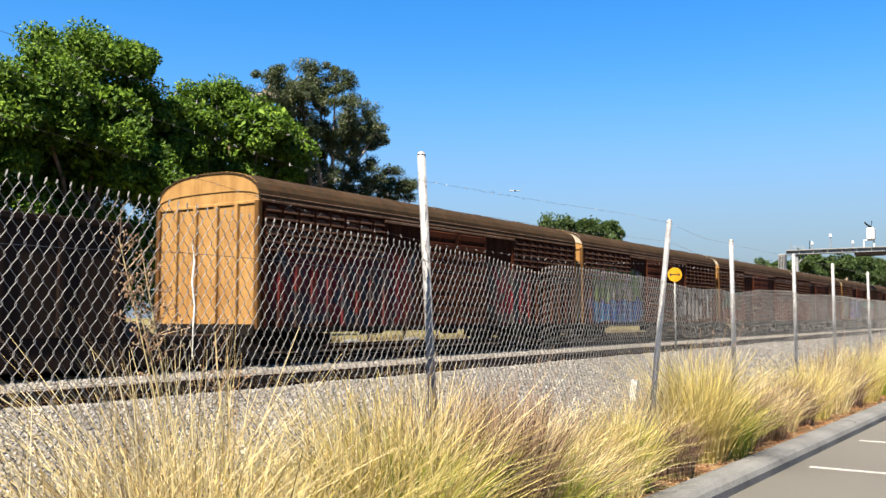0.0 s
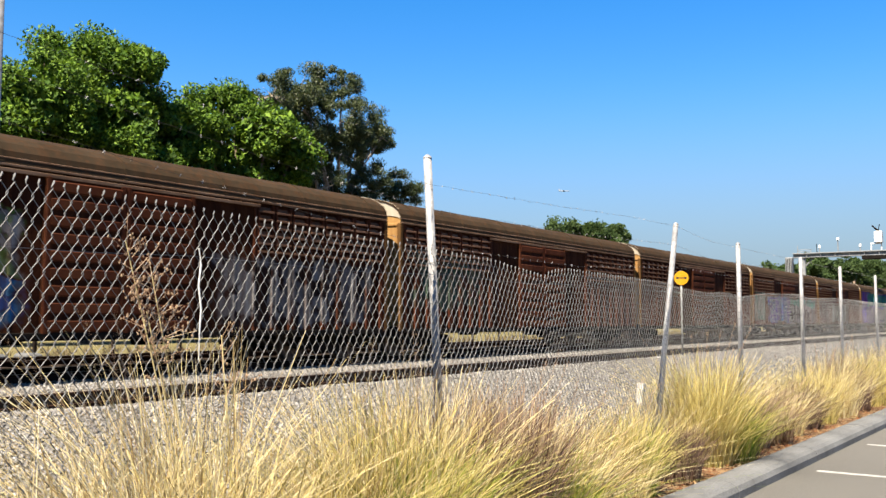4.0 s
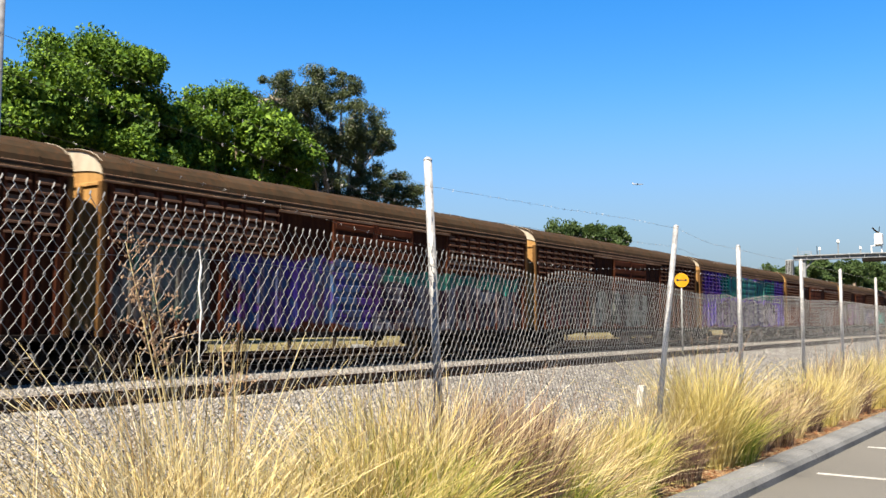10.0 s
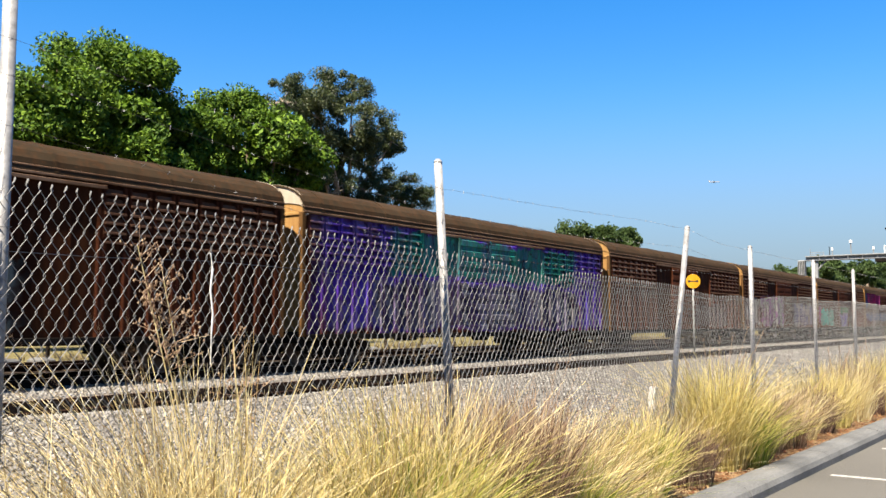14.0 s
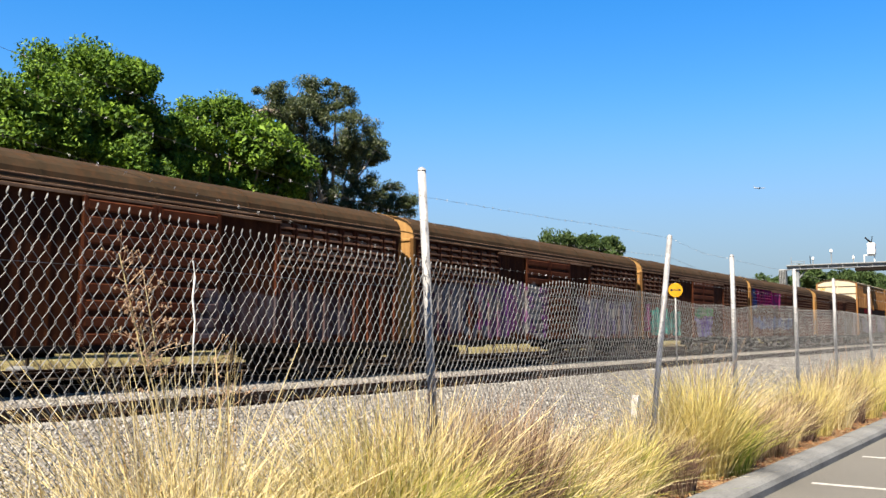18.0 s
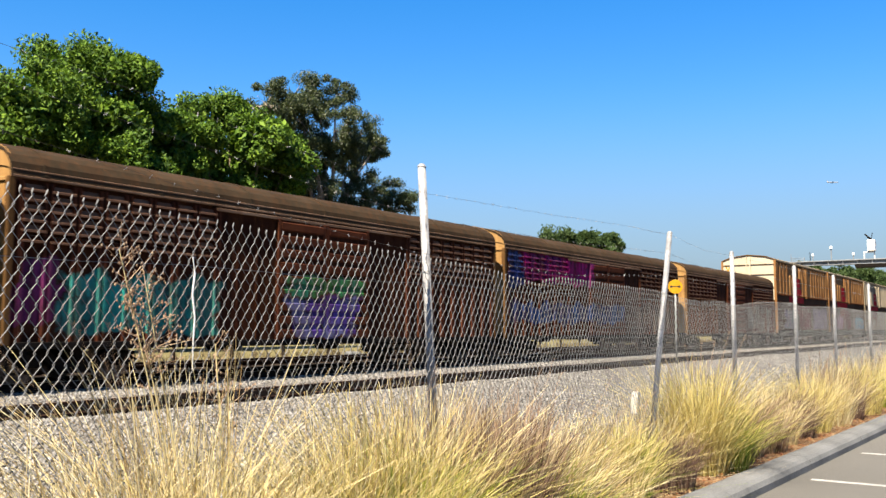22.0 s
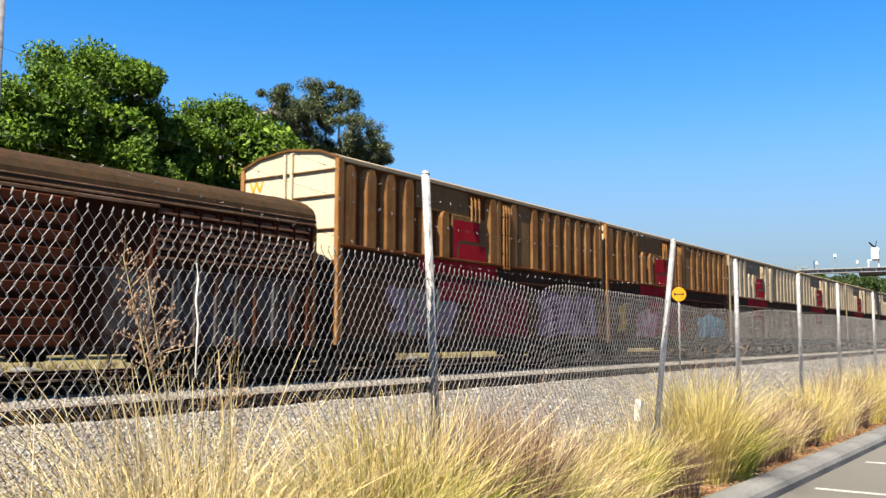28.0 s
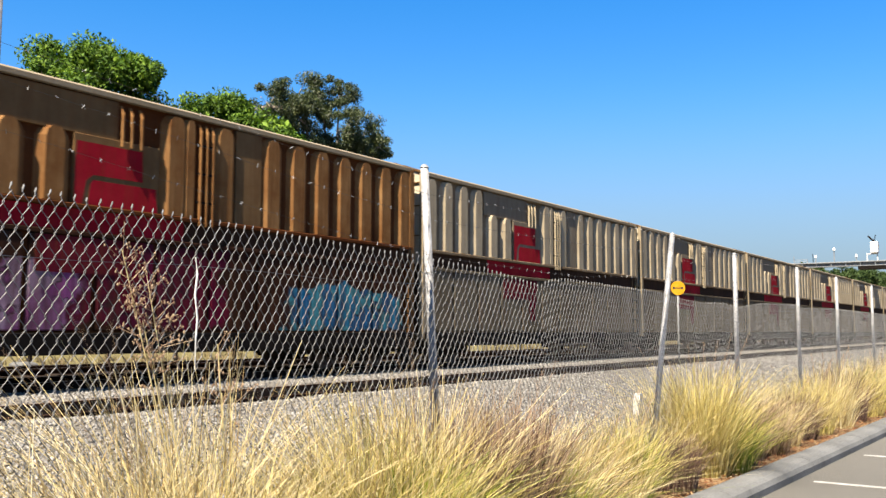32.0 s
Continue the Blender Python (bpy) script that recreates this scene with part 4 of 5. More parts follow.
VAN, TALL = van_parts(), tall_parts()
BROWN_A, BROWN_B = (0.026, 0.0075, 0.0042), (0.054, 0.018, 0.0085)
RAIL_PAINT = van_paint("van_trim_paint", (0.07, 0.04, 0.024), (0.15, 0.1, 0.07), (), 0.45)
W, K = (0.34, 0.34, 0.35), (0.02, 0.02, 0.022)
VAN_ART = [
    ((8.3, 10.5, 0.6, 2.2, (0.3, 0.03, 0.05), (0.1, 0.13, 0.12)), (0.3, 5, 0.6, 2.3, (0.26, 0.04, 0.05), (0.07, 0.1, 0.12))),
    ((0.5, 5.0, 0.6, 1.4, (0.02, 0.14, 0.5), (0.03, 0.3, 0.6)), (0.6, 5.0, 1.4, 2.5, (0.16, 0.33, 0.08), W), (8.6, 13.0, 0.7, 2.0, W, K)),
    ((0.5, 3.6, 1.1, 2.4, (0.07, 0.17, 0.13), (0.14, 0.06, 0.04)),),
    (),
    ((2.6, 7.0, 0.7, 2.1, (0.1, 0.06, 0.4), (0.06, 0.16, 0.36)), (6.6, 13.2, 0.62, 1.75, (0.03, 0.026, 0.05), (0.4, 0.4, 0.44)), (6.8, 13.2, 1.65, 2.0, (0.03, 0.34, 0.27), (0.04, 0.3, 0.24)), (0.3, 2.2, 0.8, 2.3, (0.25, 0.28, 0.26), (0.05, 0.2, 0.18))),
    ((0.4, 3.4, 0.62, 1.9, (0.03, 0.03, 0.035), (0.08, 0.04, 0.06)), (3.4, 8.4, 0.7, 1.8, (0.3, 0.36, 0.33), (0.04, 0.06, 0.06))),
    ((0.1, 13.7, 0.6, 3.3, (0.11, 0.05, 0.62), (0.22, 0.17, 0.7)), (2.6, 11.8, 1.9, 2.9, (0.03, 0.42, 0.28), (0.03, 0.28, 0.2)), (1.9, 12.0, 0.7, 1.8, W, (0.05, 0.045, 0.07))),
    ((7.5, 12, 0.7, 1.6, (0.16, 0.14, 0.16), (0.1, 0.06, 0.06)),),
    ((0.4, 2.4, 0.7, 2.0, W, (0.06, 0.045, 0.1)), (2.6, 6.6, 0.7, 2.2, (0.32, 0.1, 0.36), W), (8.6, 13.2, 0.7, 1.9, (0.1, 0.09, 0.24), W)),
    ((0.75, 4.0, 0.7, 1.7, (0.05, 0.55, 0.48), (0.04, 0.38, 0.34)), (5.7, 7.7, 0.65, 1.5, (0.16, 0.1, 0.5), (0.3, 0.3, 0.6)), (5.6, 7.8, 1.5, 1.85, (0.08, 0.4, 0.12), (0.06, 0.33, 0.2)), (0.1, 0.75, 0.9, 1.9, (0.3, 0.05, 0.22), (0.25, 0.06, 0.2))),
    ((0.9, 5.8, 2.15, 3.3, (0.62, 0.02, 0.26), (0.3, 0.04, 0.24)), (0.1, 1.0, 2.0, 3.2, (0.04, 0.1, 0.4), (0.05, 0.12, 0.36)), (0.3, 8.2, 1.0, 1.6, (0.04, 0.12, 0.34), (0.03, 0.07, 0.2)), (8.4, 13, 0.7, 1.7, (0.16, 0.12, 0.11), (0.05, 0.05, 0.06))),
    ((8.6, 13.0, 0.6, 1.9, (0.17, 0.19, 0.2), (0.1, 0.07, 0.06)),),
]
VAN_WORDS = ["plain weathered", "blue and green sprayed", "weathered", "weathered", "purple and teal sprayed", "pale-sprayed", "purple and green sprayed", "grimy", "purple and white sprayed", "teal and violet sprayed", "magenta and blue sprayed", "weathered"]
WAGONS = []       # each wagon and its x at 0 s
for i, (art, word) in enumerate(zip(VAN_ART, VAN_WORDS)):
    w = root("louvre_van", pose(FRONT + i * VAN_PITCH, TRACK_Y, RAIL_Z), "%s brown louvred railway van with yellow ends" % word, "railway van", "vans of the train")
    k = 0.68 + 0.26 * ((i * 7) % 5) / 4
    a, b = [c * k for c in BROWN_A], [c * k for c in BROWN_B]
    # Darker side and bay paint: shade of rib gaps and lower sheets put in.
    side = van_paint("van_side_shade_paint", [c * 0.55 for c in a], [c * 0.65 for c in b], art, 0.5)
    bay = van_paint("van_bay_shade_paint", [c * 0.5 for c in a], [c * 0.55 for c in b], art, 0.5)
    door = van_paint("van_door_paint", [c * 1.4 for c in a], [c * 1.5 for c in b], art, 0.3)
    # Ribs and slats painted paler: their lit look is put into the colour.
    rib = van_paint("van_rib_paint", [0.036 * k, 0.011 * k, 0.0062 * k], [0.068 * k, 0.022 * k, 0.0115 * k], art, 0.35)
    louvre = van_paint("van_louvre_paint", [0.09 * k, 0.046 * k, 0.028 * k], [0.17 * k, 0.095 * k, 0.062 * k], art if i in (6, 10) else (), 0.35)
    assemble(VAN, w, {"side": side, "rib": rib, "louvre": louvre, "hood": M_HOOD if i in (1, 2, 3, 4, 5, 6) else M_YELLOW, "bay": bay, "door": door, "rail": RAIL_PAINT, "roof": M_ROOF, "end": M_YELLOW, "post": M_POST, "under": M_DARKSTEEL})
    put_bogies(w, (1.4, VAN_LEN - 1.4))
    WAGONS.append((w, FRONT + i * VAN_PITCH + (0.55 if i == 11 else 0.0)))

TALL_FRONT = 180.95
M_TALLROOF = van_paint("tall_roof_paint", (0.1426, 0.1188, 0.0858), (0.1993, 0.1709, 0.128), (), 0.4)
M_TRIM = van_paint("tall_trim_paint", (0.1597, 0.1294, 0.08316), (0.1973, 0.1637, 0.1142), (), 0.25)
LAV, PINK = (0.3, 0.24, 0.42), (0.42, 0.12, 0.36)
TALL_ART = [((1.7, 4.4, 0.8, 1.9, LAV, (0.2, 0.3, 0.36)), (4.9, 8.0, 0.8, 2.2, (0.22, 0.01, 0.05), (0.14, 0.01, 0.05)), (8.6, 12.8, 0.8, 2.1, LAV, (0.12, 0.08, 0.2))),
            ((0.9, 1.6, 0.9, 1.9, (0.6, 0.42, 0.02), (0.5, 0.3, 0.03)), (2.4, 4.4, 0.8, 1.8, PINK, (0.55, 0.36, 0.5)), (4.3, 7.4, 0.8, 2.2, (0.22, 0.01, 0.05), (0.14, 0.01, 0.05)), (8.9, 12.7, 0.78, 1.7, (0.03, 0.24, 0.5), (0.1, 0.5, 0.6)))]
for i in range(10):
    rusty = i < 2
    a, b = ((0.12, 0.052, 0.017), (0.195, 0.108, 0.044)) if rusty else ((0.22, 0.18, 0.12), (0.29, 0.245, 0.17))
    word = "rust-stained tan" if rusty else "cream"
    w = root("bulk_wagon", pose(TALL_FRONT + i * TALL_PITCH, TRACK_Y, RAIL_Z), "tall %s ribbed bulk wagon with red painted shapes" % word, "railway wagon", "tall wagons of the train")
    art = TALL_ART[i] if i < 2 else ()
    side = van_paint("tall_side_paint", a, b, (), 0.9 if rusty else 0.3)
    sheet = van_paint("tall_sheet_paint", (0.09, 0.052, 0.023) if rusty else (0.12, 0.1, 0.07), (0.135, 0.082, 0.038) if rusty else (0.16, 0.135, 0.098), (), 0.5)
    # Wall between raised panels, painted darker: corrugation shade put into its colour.
    recess = van_paint("tall_recess_shade_paint", (0.042, 0.0135, 0.0045) if rusty else (0.1, 0.076, 0.048), (0.075, 0.026, 0.0085) if rusty else (0.15, 0.118, 0.078), (), 0.6)
    # Lower panels painted much darker than the sides: shade put into the colour.
    low = van_paint("tall_lower_shade_paint", [0.014, 0.0065, 0.0045] if rusty else [c * 0.3 for c in a], [0.024, 0.012, 0.008] if rusty else [c * 0.36 for c in b], art, 0.5)
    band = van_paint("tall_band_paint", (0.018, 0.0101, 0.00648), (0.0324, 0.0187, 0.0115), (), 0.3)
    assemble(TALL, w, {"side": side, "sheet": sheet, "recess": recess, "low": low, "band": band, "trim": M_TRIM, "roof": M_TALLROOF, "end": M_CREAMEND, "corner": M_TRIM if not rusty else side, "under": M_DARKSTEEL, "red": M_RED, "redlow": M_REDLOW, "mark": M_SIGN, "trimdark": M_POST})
    put_bogies(w, (1.4, TALL_LEN - 1.4))
    WAGONS.append((w, TALL_FRONT + i * TALL_PITCH))


def dark_wagon():
    """A low black-brown open wagon with an end platform, coupled ahead of the first van."""
    L = 13.0
    x0 = 9.15 - 11.9
    w = root("open_wagon", pose(x0, TRACK_Y, RAIL_Z), "low black-brown open wagon with an end platform", "railway wagon", "")
    paint = van_paint("open_wagon_paint", (0.01, 0.008, 0.007), (0.02, 0.014, 0.011), (), 0.2)
    for s in (-1, 1):
        part("side_panel", Geo().box(0.9, L - 1.1, s * (HALF - 0.05) - 0.04, s * (HALF - 0.05) + 0.04, 0.504, 2.28), paint, w)
    for x in (0.9, L - 1.18):
        part("end_panel", Geo().box(x, x + 0.08, -HALF + 0.1, HALF - 0.1, 0.504, 2.28), paint, w)
    part("deck", Geo().box(0.0, L + 1.4, -HALF + 0.02, HALF - 0.02, 0.4, 0.5, 0.01), paint, w, "steel end platform")
    for s in (-1, 1):
        part("top_rail", Geo().box(0.88, L - 1.08, s * (HALF - 0.03) - 0.06, s * (HALF - 0.03) + 0.06, 2.22, 2.32, 0.012), paint, w)
        for q in range(12):
            x = 1.1 + q * (L - 2.4) / 11
            part("stanchion", Geo().box(x - 0.05, x + 0.05, s * HALF - 0.02, s * HALF + 0.04, 0.5, 2.24, 0.012), paint, w)
        part("skirt", Geo().box(0.2, L + 1.2, s * (HALF - 0.06) - 0.03, s * (HALF - 0.06) + 0.03, 0.02, 0.42), paint, w)
    for nm, me, lab in underframe_parts(L + 1.2, 14.6, 0.42):
        part(nm, me, M_DARKSTEEL, w)
    put_bogies(w, (2.2, L - 1.2))
    WAGONS.append((w, x0))


dark_wagon()


def motions():
    for w, x in WAGONS:
        walk(w, [(t, pose(x - SPEED * t, TRACK_Y, RAIL_Z)) for t in (0.0, 16.0, 32.0)])
    step = SPEED * 0.1 / 0.36
    for w, at in ROLLING:
        walk(w, [(0.1 * i, pose(*at, 0, -math.degrees(step * i), 0)) for i in range(321)])
    walk(PLANE, [(t, pose(*p, 0, 0, PLANE_TURN)) for t, p in PLANE_PATH])


# ---- trees ----
def leaf_cloud(centres, radii, per, size, seed, droop=0.0, flat=0.75):
    """Small bent leaves in clumps: arrays of vertices and faces."""
    r = np.random.default_rng(seed)
    c = np.repeat(np.asarray(centres), per, 0)
    rad = np.repeat(np.asarray(radii), per)
    n = len(c)
    d = r.normal(size=(n, 3))
    d /= np.linalg.norm(d, axis=1)[:, None]
    d[:, 2] *= flat
    p = c + d * (rad * r.random(n) ** 0.55)[:, None]
    u = r.normal(size=(n, 3))
    u[:, 2] -= droop
    u /= np.linalg.norm(u, axis=1)[:, None]
    up = d + np.array([0, 0, 0.9]) + 0.6 * r.normal(size=(n, 3))
    w = np.cross(up, u)
    w /= np.linalg.norm(w, axis=1)[:, None] + 1e-6
    nrm = np.cross(u, w)
    s = size * r.uniform(0.6, 1.3, n)[:, None]
    a, b = p - u * s, p + u * s
    l, q = p + w * s * 0.45 + nrm * s * 0.15, p - w * s * 0.45 + nrm * s * 0.15
    v = np.stack([a, l, b, q], 1).reshape(-1, 3)
    i = np.arange(n)[:, None] * 4
    f = np.concatenate([i + np.array([[0, 1, 2]]), i + np.array([[0, 2, 3]])], 1).reshape(-1, 3)
    return v, f


def tree(at, lobes, per, clumps, size, leaf, bark, label, seed, droop=0.0, clump_r=0.8, trunk_r=0.3, core=0.72, fat=1.28):
    """A tree: lobes are (x, y, z, radius) about its foot; clumps of leaves sit on their skins."""
    r = random.Random(seed)
    t = root("tree", pose(*at), label, "tree", "trees beyond the track")
    g = Geo()
    h0 = max(1.5, min(l[2] for l in lobes))
    g.tube([(0, 0, -0.1), (0.1, 0.05, h0 * 0.4), (0.0, 0.1, h0)], trunk_r, 9, trunk_r * 0.7)
    part("trunk", g, bark, t, "", True)
    cs, rs, inner = [], [], []
    for k, (x, y, z, a) in enumerate(lobes):
        a *= fat
        b, c = a, a * 0.9
        m = [(0, 0.1, h0 * 0.6), (x * 0.4, y * 0.4, (z + h0) * 0.5), (x, y, z), (x + r.uniform(-0.4, 0.4) * a, y + r.uniform(-0.4, 0.4) * b, z + 0.3 * c)]
        part("limb", Geo().tube(m, trunk_r * 0.45, 6, 0.03), bark, t, "", True)
        for _ in range(max(3, int(clumps * (a * b + b * c + a * c) / 3 / 8))):
            d = Vector((r.gauss(0, 1), r.gauss(0, 1), r.gauss(0, 1))).normalized()
            q = r.uniform(0.72, 1.04)
            cs.append((x + d.x * a * q, y + d.y * b * q, z + d.z * c * q))
            rs.append(clump_r * r.uniform(0.6, 1.35))
            if r.random() < 0.25:
                part("twig", Geo().tube([(x, y, z), (x + d.x * a * 0.6, y + d.y * b * 0.6, z + d.z * c * 0.55), cs[-1]], 0.05, 4, 0.012), bark, t)
        if core:
            for _ in range(4):
                d = Vector((r.gauss(0, 1), r.gauss(0, 1), r.gauss(0, 1))).normalized() * 0.3
                inner.append((x + d.x * a, y + d.y * b, z + d.z * c, min(a, b, c) * core))
    v, f = leaf_cloud(cs, rs, per, size, seed, droop)
    if inner:
        v2, f2 = leaf_cloud([c[:3] for c in inner], [c[3] for c in inner], 520, size * 1.9, seed + 500, droop)
        v, f = np.concatenate([v, v2]), np.concatenate([f, f2 + len(v)])
    ob = new("crown", fast_mesh("crown", v, f, leaf))
    ob.parent = t
    return t


GREEN = [(-3.4, -1.3, 10.9, 2.1), (-0.75, 0.95, 13.55, 1.6), (0.85, 0.65, 14.35, 1.35), (1.4, -0.9, 13.7, 1.3), (2.7, -0.0, 14.0, 1.0), (3.1, -0.1, 11.8, 1.7), (-0.6, 0.6, 10.5, 2.4), (-3.3, 1.0, 9.6, 2.1), (0.7, -1.4, 8.9, 2.1), (2.6, -1.6, 7.8, 1.7), (-1.1, 1.1, 7.5, 2.1), (-6.1, -0.3, 10.0, 2.4), (-4.7, 0.9, 7.3, 2.3), (0.0, -1.7, 11.3, 1.6)]
tree((26.1, 38.6, 0.35), GREEN + [(-2.8, 0.7, 4.4, 2.8), (1.4, 0.7, 4.7, 2.8), (-6.8, 0.7, 4.1, 2.8), (4.3, 0.4, 4.1, 2.6)], 620, 19, 0.122, M_LEAF, M_BARK, "dense bright-green broadleaf tree beyond the railway", 11, 0, 0.98, 0.34, 0.8, 1.1)
ROUND = [(-4.4, 0.4, 11.0, 1.7), (-6.0, 0.4, 9.4, 1.7), (-2.8, 1.6, 12.6, 1.4), (0.3, 1.6, 13.9, 1.4), (0.1, -1.6, 12.0, 1.6), (2.4, -1.4, 11.0, 1.3), (1.4, 1.1, 10.9, 2.1), (-2.8, 0.9, 10.2, 1.7), (-4.5, 0.6, 8.2, 1.6), (3.0, -0.7, 9.8, 1.1), (-0.7, 0.4, 8.6, 1.8), (-2.8, 0.4, 11.6, 1.4)]
tree((36.9, 39.3, 0.35), ROUND + [(-2.3, 0.4, 5.2, 2.6), (1.7, 0.4, 5.5, 2.6), (-0.3, 0.9, 2.9, 2.8), (3.7, 0.3, 6.1, 2.0)], 620, 19, 0.122, M_LEAF, M_BARK, "rounded bright-green broadleaf tree beyond the railway", 12, 0, 0.95, 0.3, 0.82, 1.2)
tree((13.2, 42.7, 0.35), [(-3.5, 0.0, 7.5, 3.7), (0.7, 0.0, 9.5, 3.7), (1.4, 0.0, 4.5, 3.7), (-1.4, 0.0, 11.8, 2.8)], 320, 18, 0.13, M_LEAF, M_BARK, "dense green tree at the edge of the yard", 13, 0, 1.0)
EUC = [(-8.9, -0.8, 19.5, 1.9), (-4.9, 0.1, 21.0, 1.8), (-2.2, -0.4, 21.5, 1.8), (0.9, 0.2, 22.8, 1.1), (-6.4, 0.4, 18.2, 2.0), (-5.0, -1.2, 18.6, 1.9), (-1.1, -1.5, 18.7, 2.0), (5.5, 1.0, 19.8, 2.0), (5.4, -0.8, 18.5, 1.1), (-0.4, -0.8, 17.2, 1.9), (5.8, 1.5, 17.1, 1.6), (-2.5, -0.1, 16.2, 1.6), (1.0, 1.0, 14.6, 2.1), (3.8, -0.1, 14.3, 1.6), (-3.4, 0.4, 14.5, 1.8), (-3.5, -1.0, 12.3, 1.9), (2.0, 0.4, 12.8, 2.1), (6.5, 1.1, 18.3, 1.2)]
tree((60.9, 53.3, 0.20), EUC + [(-1.2, 0.2, 9.7, 2.2), (2.5, 0.0, 10.0, 2.0)], 380, 34, 0.1, M_EUCLEAF, M_EUCBARK, "tall olive-leaved gum tree with open airy crown", 21, 0.8, 0.75, 0.34, 0.0, 1.32)
tree((73.6, 55.6, 0.20), [(-1.1, -0.8, 14.7, 1.5), (0.5, -1.2, 14.0, 0.9), (-2.4, -0.2, 13.7, 1.4), (-1.5, -1.0, 13.0, 1.6)] + [(-1.2, -0.5, 10.5, 1.9)], 380, 34, 0.1, M_EUCLEAF, M_EUCBARK, "small olive-leaved gum tree beyond the railway", 22, 0.6, 0.7, 0.22, 0.0, 1.3)
for foot, lobes, seed in (
    ((95.2, 46.8, 0), [(-3.6, 0.3, 11.4, 1.2), (0.6, 0.6, 12.1, 1.2), (5.6, 0.7, 12.3, 1.2), (9.4, 1.1, 12.2, 0.9), (2.1, 0.6, 10.5, 1.6), (-2.9, 1.0, 10.2, 1.3), (-3.0, -1.1, 8.8, 1.8)], 6),
    ((107.2, 46.9, 0), [(1.9, 0.7, 13.0, 1.0), (4.3, 0.8, 12.3, 1.0), (-1.3, -0.0, 11.6, 1.0), (-0.8, -0.6, 10.0, 1.4)], 7),
    ((141.8, 35.2, 0), [(-8.0, -0.4, 8.1, 1.1), (0.4, -0.8, 9.0, 1.4), (0.0, 0.4, 7.3, 1.4)], 38),
    ((165.6, 35.4, 0), [(-6.9, -0.7, 10.2, 1.3), (13.5, 1.1, 11.4, 1.7), (-4.0, -0.9, 8.3, 1.7)], 43),
    ((203.7, 35.7, 0), [(-12.0, -0.1, 11.0, 1.8), (2.7, -0.3, 12.9, 1.9), (17.1, -0.9, 12.8, 1.8), (9.4, 0.9, 10.0, 2.5)], 52),
    ((251.3, 36.1, 0), [(-11.2, 0.2, 12.7, 2.2), (15.6, -0.2, 14.4, 2.7), (2.3, 0.2, 10.9, 2.9)], 86),
):
    tree(foot, lobes, 160, 9.0, 0.26, M_FARLEAF, M_BARK, "distant rounded green tree beyond the rail yard", seed, 0, 1.1, 0.3, 0.6, 1.75 if foot[1] < 38 else 1.25)


# ---- hedge, low fence and field behind the track ----
def blades(n, foot, spread, h, lean, width, seed, away=(0, 0), droop=0.5):
    """Curved grass blades fanning out of a foot: vertices and faces."""
    r = np.random.default_rng(seed)
    ang = r.uniform(0, 2 * np.pi, n)
    rad = spread * np.sqrt(r.random(n))
    base = np.stack([foot[0] + rad * np.cos(ang), foot[1] + rad * np.sin(ang), np.full(n, foot[2])], 1)
    dirn = np.stack([np.cos(ang), np.sin(ang)], 1) * (rad / spread)[:, None] + 0.75 * r.normal(size=(n, 2)) + 0.7 * np.asarray(away)
    hh = h * r.uniform(0.45, 1.05, n)
    out = lean * hh * r.uniform(0.15, 1.25, n)
    wide = width * r.uniform(0.6, 1.2, n)
    face = r.uniform(0, 2 * np.pi, n)
    side = np.stack([np.cos(face), np.sin(face), np.zeros(n)], 1)
    vs = []
    for u in (0.0, 0.35, 0.7, 1.0):
        bend = u ** 1.8
        p = base.copy()
        p[:, :2] += dirn * (out * bend)[:, None]
        p[:, 2] += hh * (u - droop * 0.35 * bend * u * np.linalg.norm(dirn, axis=1) * lean)
        w = (wide * (1 - 0.74 * u))[:, None]
        vs += [p - side * w, p + side * w]
    v = np.stack(vs, 1).reshape(-1, 3)
    i = np.arange(n)[:, None] * 8
    f = np.concatenate([i + np.array([[0, 1, 3, 2]]), i + np.array([[2, 3, 5, 4]]), i + np.array([[4, 5, 7, 6]])], 1).reshape(-1, 4)
    return v, f


def plumes(g, n, foot, spread, h, lean, seed, away=(0, 0)):
    """Soft seed heads on thin stems."""
    r = random.Random(seed)
    for _ in range(n):
        a = r.uniform(0, 6.28)
        dx, dy = math.cos(a) * 0.6 + away[0], math.sin(a) * 0.6 + away[1]
        hh = h * r.uniform(0.8, 1.1)
        o = lean * hh * r.uniform(0.5, 1.1)
        b = Vector((foot[0] + spread * 0.4 * math.cos(a), foot[1] + spread * 0.4 * math.sin(a), foot[2]))
        pts = [b + Vector((dx * o * u ** 1.8, dy * o * u ** 1.8, hh * u)) for u in (0, 0.4, 0.75, 0.88, 1.0)]
        g.tube(pts[:3], 0.0016, 3, 0.001)
        d = (pts[4] - pts[2])
        for q in range(130):
            c = pts[2] + d * r.random()
            e = Vector((r.gauss(0, 1), r.gauss(0, 1), r.gauss(0, 0.6))).normalized() * 0.022 + d.normalized() * 0.028
            s = Vector((0.0008, 0.0008, 0))
            o2 = len(g.v)
            g.v += [tuple(c - s), tuple(c + s), tuple(c + e)]
            g.f.append((o2, o2 + 1, o2 + 2))


